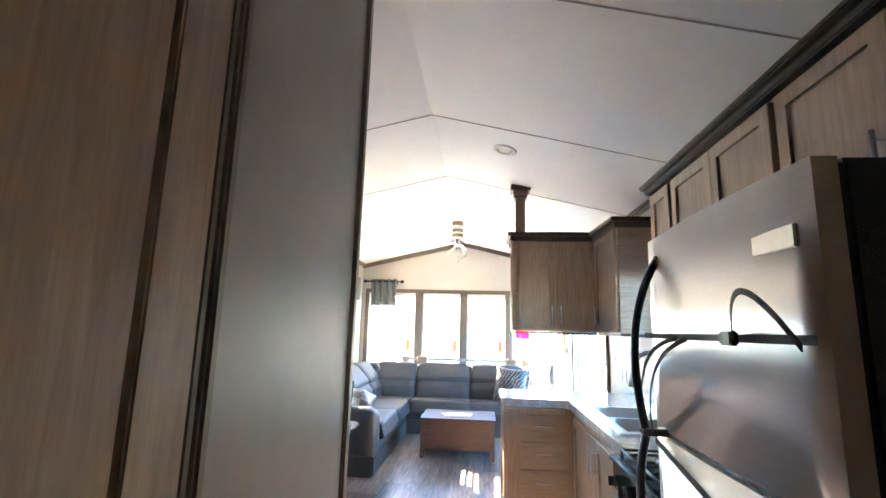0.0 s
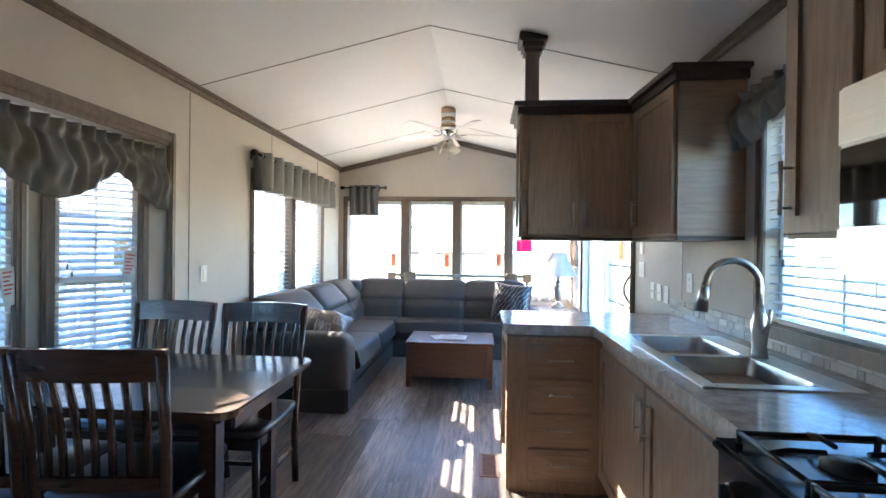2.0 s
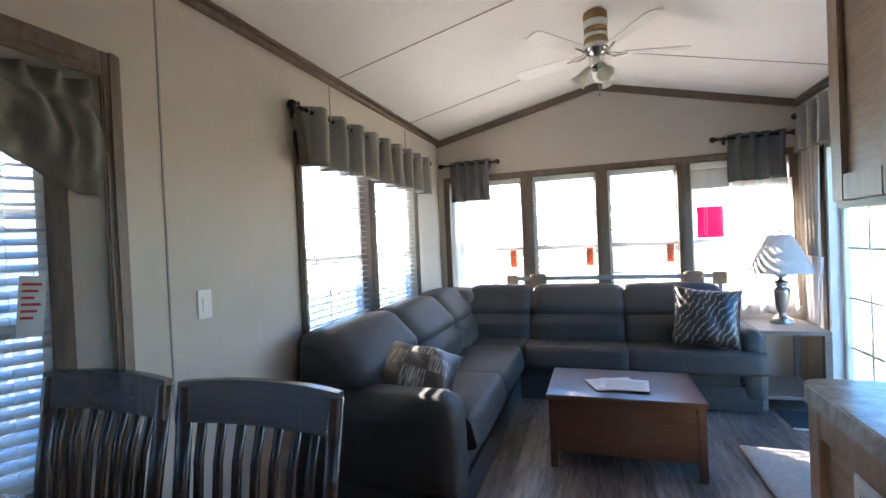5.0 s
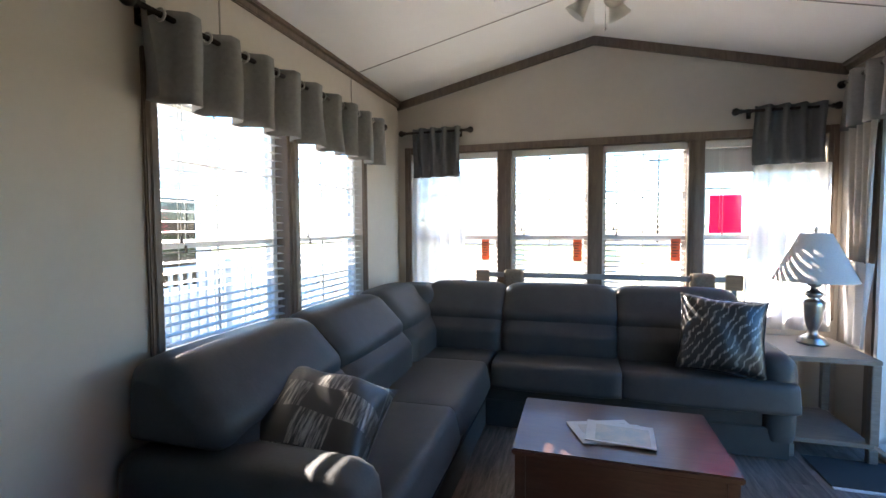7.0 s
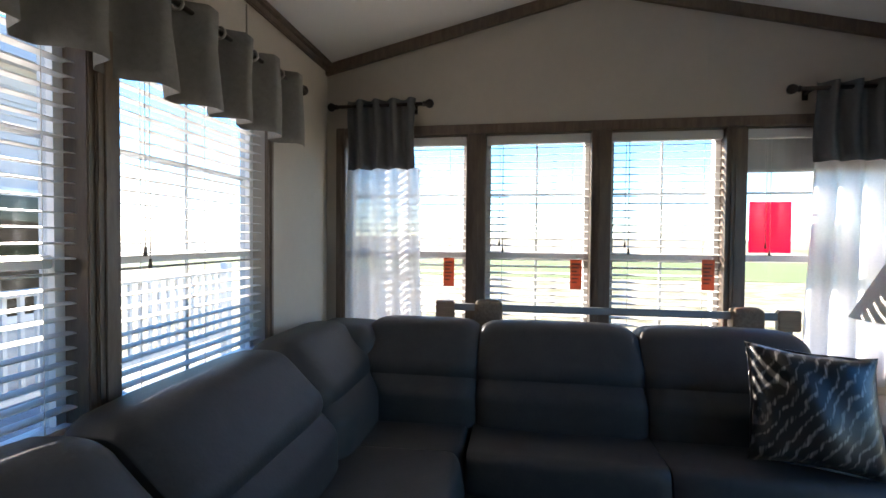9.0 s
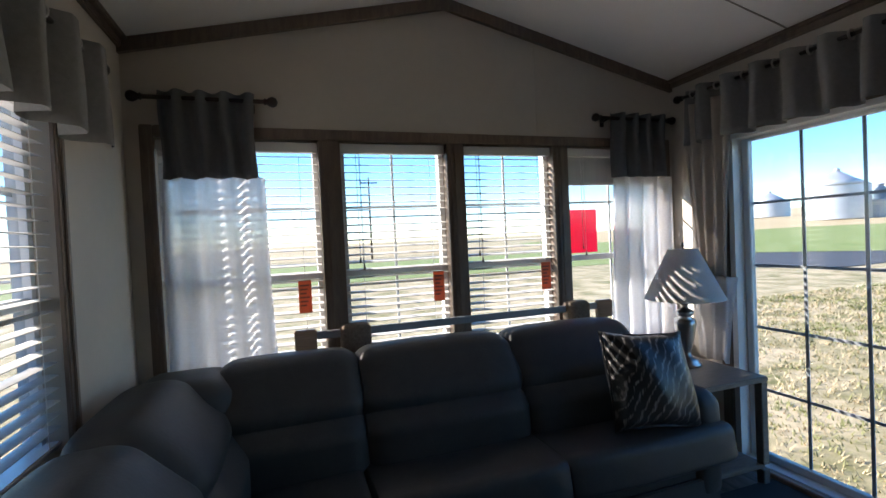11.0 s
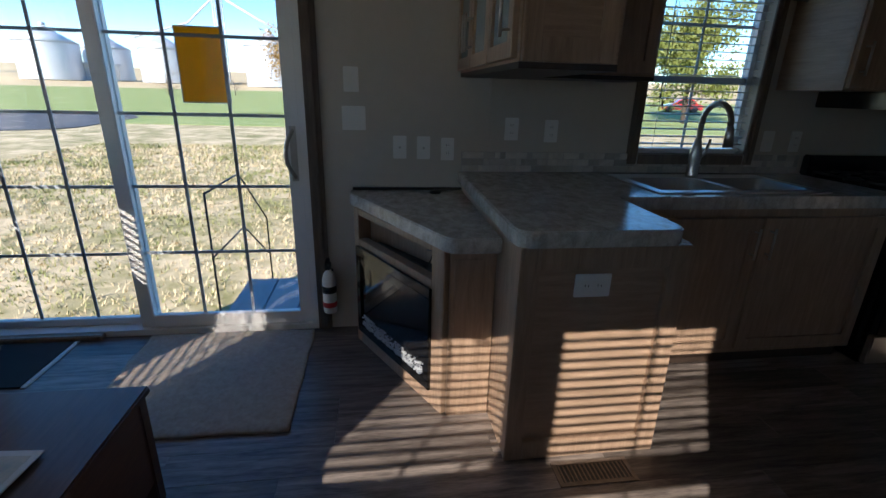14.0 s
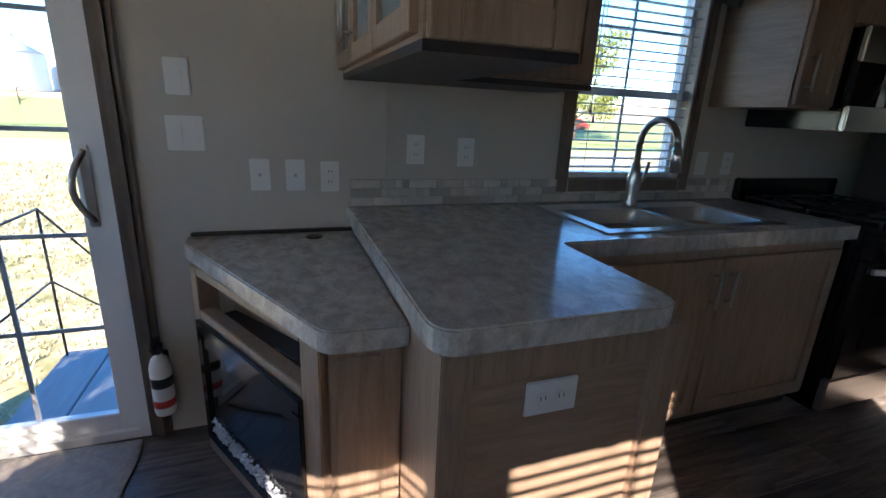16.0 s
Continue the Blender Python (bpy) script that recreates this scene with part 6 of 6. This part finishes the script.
part("head_house", B((-1.1, -1.1, 18.4), (1.1, 1.1, 20.6), 0.1), M_BIN, tower)
part("spout", tube([(0, 0, 18.5), (4, 8, 13.0), (9, 22, 10.0)], 0.22, 6), M_BIN, tower)
part("spout", tube([(0, 0, 18.5), (2, -8, 14), (0, -14, 11.5)], 0.22, 6), M_BIN, tower)
hut = thing("farm_shed", pose(108, 62, GZ + rise(108, 62)), "low white farm shed", "shed")
part("wall", B((-3, -4, 0), (3, 4, 3.0)), M_SIDING, hut)
part("roof", prism([(-3.4, -4.4), (3.4, -4.4), (3.4, 4.4), (-3.4, 4.4)], 3.0, 3.4), M_BIN, hut)
part("door", B((-3.05, -1, 0), (-2.95, 1, 2.3)), M_BIN, hut)


def tree(x, y, h, spread, leaf, seed, label, trunk_h=0.3, n=2600, name="tree"):
    rnd = random.Random(seed)
    t = thing(name, pose(x, y, GZ + rise(x, y)), label, "tree" if name == "tree" else "bush")
    bms = [tube([(0, 0, 0), (0.05 * h * 0.3, 0.02 * h, h * 0.35), (0, 0.03 * h, h * 0.8)], h * 0.025, 8, h * 0.006)]
    tips = []
    for k in range(16):
        a, z = rnd.uniform(0, 6.28), h * rnd.uniform(trunk_h, 0.75)
        reach = spread * rnd.uniform(0.55, 1.0) * (1 - 0.5 * abs(z / h - 0.5))
        tip = Vector((math.cos(a) * reach, math.sin(a) * reach, z + h * rnd.uniform(0.05, 0.25)))
        bms.append(tube([(0, 0.01 * h, z * 0.8), tip * 0.5 + Vector((0, 0, z * 0.45)), tip], h * 0.008, 6, h * 0.002))
        tips += [tip, tip * 0.7 + Vector((0, 0, h * 0.08)), Vector((0, 0, h * rnd.uniform(0.55, 0.95)))]
    part("trunk", join(*bms), M_BARK, t)
    verts, faces = [], []
    for k in range(n):
        c = rnd.choice(tips) + Vector([rnd.gauss(0, spread * 0.17) for _ in range(3)])
        if c.z < h * trunk_h * 0.8:
            continue
        e = Euler([rnd.uniform(0, 6.28) for _ in range(3)])
        s = h * rnd.uniform(0.010, 0.022)
        i = len(verts)
        for q in ((-1, 0, 0), (0, -0.6, 0.15), (1, 0, 0), (0, 0.6, 0.15)):
            v = Vector(q) * s
            v.rotate(e)
            verts.append(c + v)
        faces.append((i, i + 1, i + 2, i + 3))
    me = bpy.data.meshes.new("crown")
    me.from_pydata(verts, [], faces)
    me.materials.append(leaf)
    tagged(part("crown", me, leaf, t), kind="stuff")


tree(36.0, -20.0, 9.0, 3.3, M_LEAF, 3, "leafy green tree on the lawn beyond the sink window", 0.14, 11000)
tree(64, 15.5, 8.5, 3.6, M_LEAFO, 4, "autumn tree with thinning brown leaves", 0.25, 2600)
tree(62, 30, 3.2, 2.2, M_LEAFO, 5, "small bare bush on the lawn", 0.1, 300, "bush")
tree(68, 24, 2.6, 2.0, M_LEAFO, 6, "small bare bush on the lawn", 0.1, 250, "bush")

# red car parked beyond the tree
M_CARPAINT = mat("red_car_paint", (0.45, 0.02, 0.02), (0.40, 0.018, 0.018), 0.25, scale=2, coat=0.6)
M_TYRE = mat("tyre_rubber", (0.02, 0.02, 0.02), (0.015, 0.015, 0.015), 0.8)
car = thing("parked_car", pose(50, -29, GZ + rise(50, -29) + 0.02, 0, 0, 70), "red saloon car parked on the grass", "car")
side = rounded([(-2.1, 0.30), (2.1, 0.30), (2.12, 0.72), (1.1, 0.92), (-1.75, 0.95), (-2.12, 0.80)], [0.08, 0.08, 0.15, 0.2, 0.1, 0.1], 4)
body = prism(side, -0.85, 0.85, 0.04)
body.transform(Matrix.Rotation(math.pi / 2, 4, "X"))
part("body", body, M_CARPAINT, car)
roof_line = rounded([(-1.6, 0.93), (0.95, 0.90), (0.30, 1.42), (-1.05, 1.44)], [0.03, 0.03, 0.2, 0.25], 4)
top_half = prism(roof_line, -0.72, 0.72, 0.04)
top_half.transform(Matrix.Rotation(math.pi / 2, 4, "X"))
part("cabin", top_half, M_CARPAINT, car)
for sy in (-1, 1):
    glass = prism([(-1.35, 0.96), (0.70, 0.95), (0.24, 1.36), (-0.98, 1.37)], -0.006, 0.006)
    glass.transform(Matrix.Translation((0, sy * 0.725, 0)) @ Matrix.Rotation(math.pi / 2, 4, "X"))
    part("side_window", glass, M_BLACKGLASS, car)
    for x in (-1.3, 1.3):
        tyre = lathe([(0.19, -0.09), (0.31, -0.09), (0.33, 0.0), (0.31, 0.09), (0.19, 0.09)], 20)
        rim = lathe([(0.188, -0.06), (0.188, 0.07), (0.06, 0.085), (0.001, 0.08)], 16)
        for q in (tyre, rim):
            q.transform(Matrix.Translation((x, sy * 0.80, 0.33)) @ Matrix.Rotation(-sy * math.pi / 2, 4, "X"))
        wheel = part("wheel", rim, M_BIN, car)
        part("tyre", tyre, M_TYRE, wheel)

# outdoor steps with a pipe rail by the patio door
st = thing("entry_steps", pose(0, 0, 0), "grey wooden entry steps with thin black rail", "steps")
for k in range(3):
    x0 = R + T + 0.03 + (0.0 if k == 0 else 0.95 + 0.28 * (k - 1))
    x1 = R + T + 0.03 + 0.95 + 0.28 * k
    z = -0.13 - 0.19 * k
    for j in range(3):
        part("tread_board", B((x0, 5.40 + 0.233 * j, z - 0.035), (x1, 5.40 + 0.233 * j + 0.225, z), 0.004), M_STEP, st)
    part("riser", B((x0 + 0.01, 5.41, GZ), (x1 - 0.02, 6.08, z - 0.036)), M_STEP, st)
for y in (5.42, 6.07):
    for x in (R + 0.35, R + 1.05):
        part("rail_post", tube([(x, y, -0.13), (x, y, 0.72)], 0.007, 8), M_BLACKMATT, st)
    part("rail", tube([(R + 0.35, y, 0.72), (R + 1.05, y, 0.72), (R + 1.75, y, 0.20), (R + 1.75, y, GZ)], 0.007, 8), M_BLACKMATT, st)
    part("rail", tube([(R + 0.35, y, 0.32), (R + 1.05, y, 0.32), (R + 1.70, y, -0.12)], 0.006, 8), M_BLACKMATT, st)

# neighbouring cabin and its porch on the bay side
def cabin(x, y0, y1, label, windows):
    """A park cabin whose boarded long side faces the bay; y0 to y1 along its length."""
    nb = thing("neighbour_cabin", pose(x, y0, GZ), label, "house", "neighbouring park cabins")
    n = y1 - y0
    part("wall", B((-3.6, 0, 0), (0, n, 3.9)), M_SIDING, nb)
    for k in range(24):
        part("siding_board", B((0.0, 0, 0.1 + k * 0.155), (0.02, n, 0.235 + k * 0.155)), M_SIDING, nb)
    part("roof", prism([(-4.0, -0.3), (0.35, -0.3), (0.35, n + 0.15), (-4.0, n + 0.15)], 3.9, 4.15), M_BIN, nb)
    for y in windows:
        wnd = part("window", B((0.021, y, 1.2), (0.05, y + 1.0, 2.5)), M_BLACKGLASS, nb)
        part("frame", join(B((0.02, y - 0.08, 1.12), (0.06, y, 2.58)), B((0.02, y + 1.0, 1.12), (0.06, y + 1.08, 2.58)), B((0.02, y, 2.5), (0.06, y + 1.0, 2.58)), B((0.02, y, 1.12), (0.06, y + 1.0, 1.2))), M_VINYL, wnd)


cabin(-4.9, -3.8, 7.15, "white-sided park cabin standing close by the bay", (2.5, 6.3))
cabin(-5.4, 8.3, 10.0, "small white-sided cabin next to the larger one", (0.35,))
fence = thing("porch_rail", pose(-3.6, 2.2, GZ), "white porch railing outside the side windows", "railing")
for y in (2.6, 4.4, 6.2, 8.0):
    part("post", B((-0.05, y - 0.05, 0), (0.05, y + 0.05, 1.75), 0.006), M_VINYL, fence)
part("top_rail", B((-0.04, 2.55, 1.62), (0.04, 8.05, 1.67), 0.005), M_VINYL, fence)
part("bottom_rail", B((-0.03, 2.55, 0.85), (0.03, 8.05, 0.90), 0.005), M_VINYL, fence)
for k in range(44):
    y = 2.7 + k * 0.12
    part("baluster", B((-0.015, y, 0.9), (0.015, y + 0.03, 1.62)), M_VINYL, fence)
part("deck", B((-1.0, 2.5, 0.0), (0.05, 8.1, 0.60)), M_STEP, fence)

# ---- floor planks ----
rnd = random.Random(21)
PW, PL = 0.152, 1.22
meshes = {}
col = 0
x = L + 0.002
while x < R:
    w = min(PW, R - x)
    y = FRONT - rnd.uniform(0, PL * 0.9)
    while y < BACK:
        y0, y1 = max(y, FRONT), min(y + PL, BACK)
        if y1 - y0 > 0.03:
            key = (round(w, 3), round(y1 - y0, 3))
            if key not in meshes:
                bm = B((0.0004, 0.0004, -0.009), (w - 0.0004, y1 - y0 - 0.0004, 0.0), 0.0004, 1)
                bmesh.ops.recalc_face_normals(bm, faces=bm.faces[:])
                me = bpy.data.meshes.new("plank")
                bm.to_mesh(me)
                bm.free()
                me.materials.append(M_PLANK)
                meshes[key] = me
            o = part("plank", meshes[key], M_PLANK, floor)
            o.location = (x, y0, 0)
        y += PL
    x += PW
for k in range(3):
    part("plank", prism([(L - 0.12 * k, 1.87 + 0.16 * k), (L - 0.12 * k - 0.118, 1.87 + 0.16 * k + 0.16), (L - 0.12 * k - 0.118, 4.18 - 0.19 * (k + 1)), (L - 0.12 * k, 4.18 - 0.19 * k)], -0.009, 0.0), M_PLANK, floor)
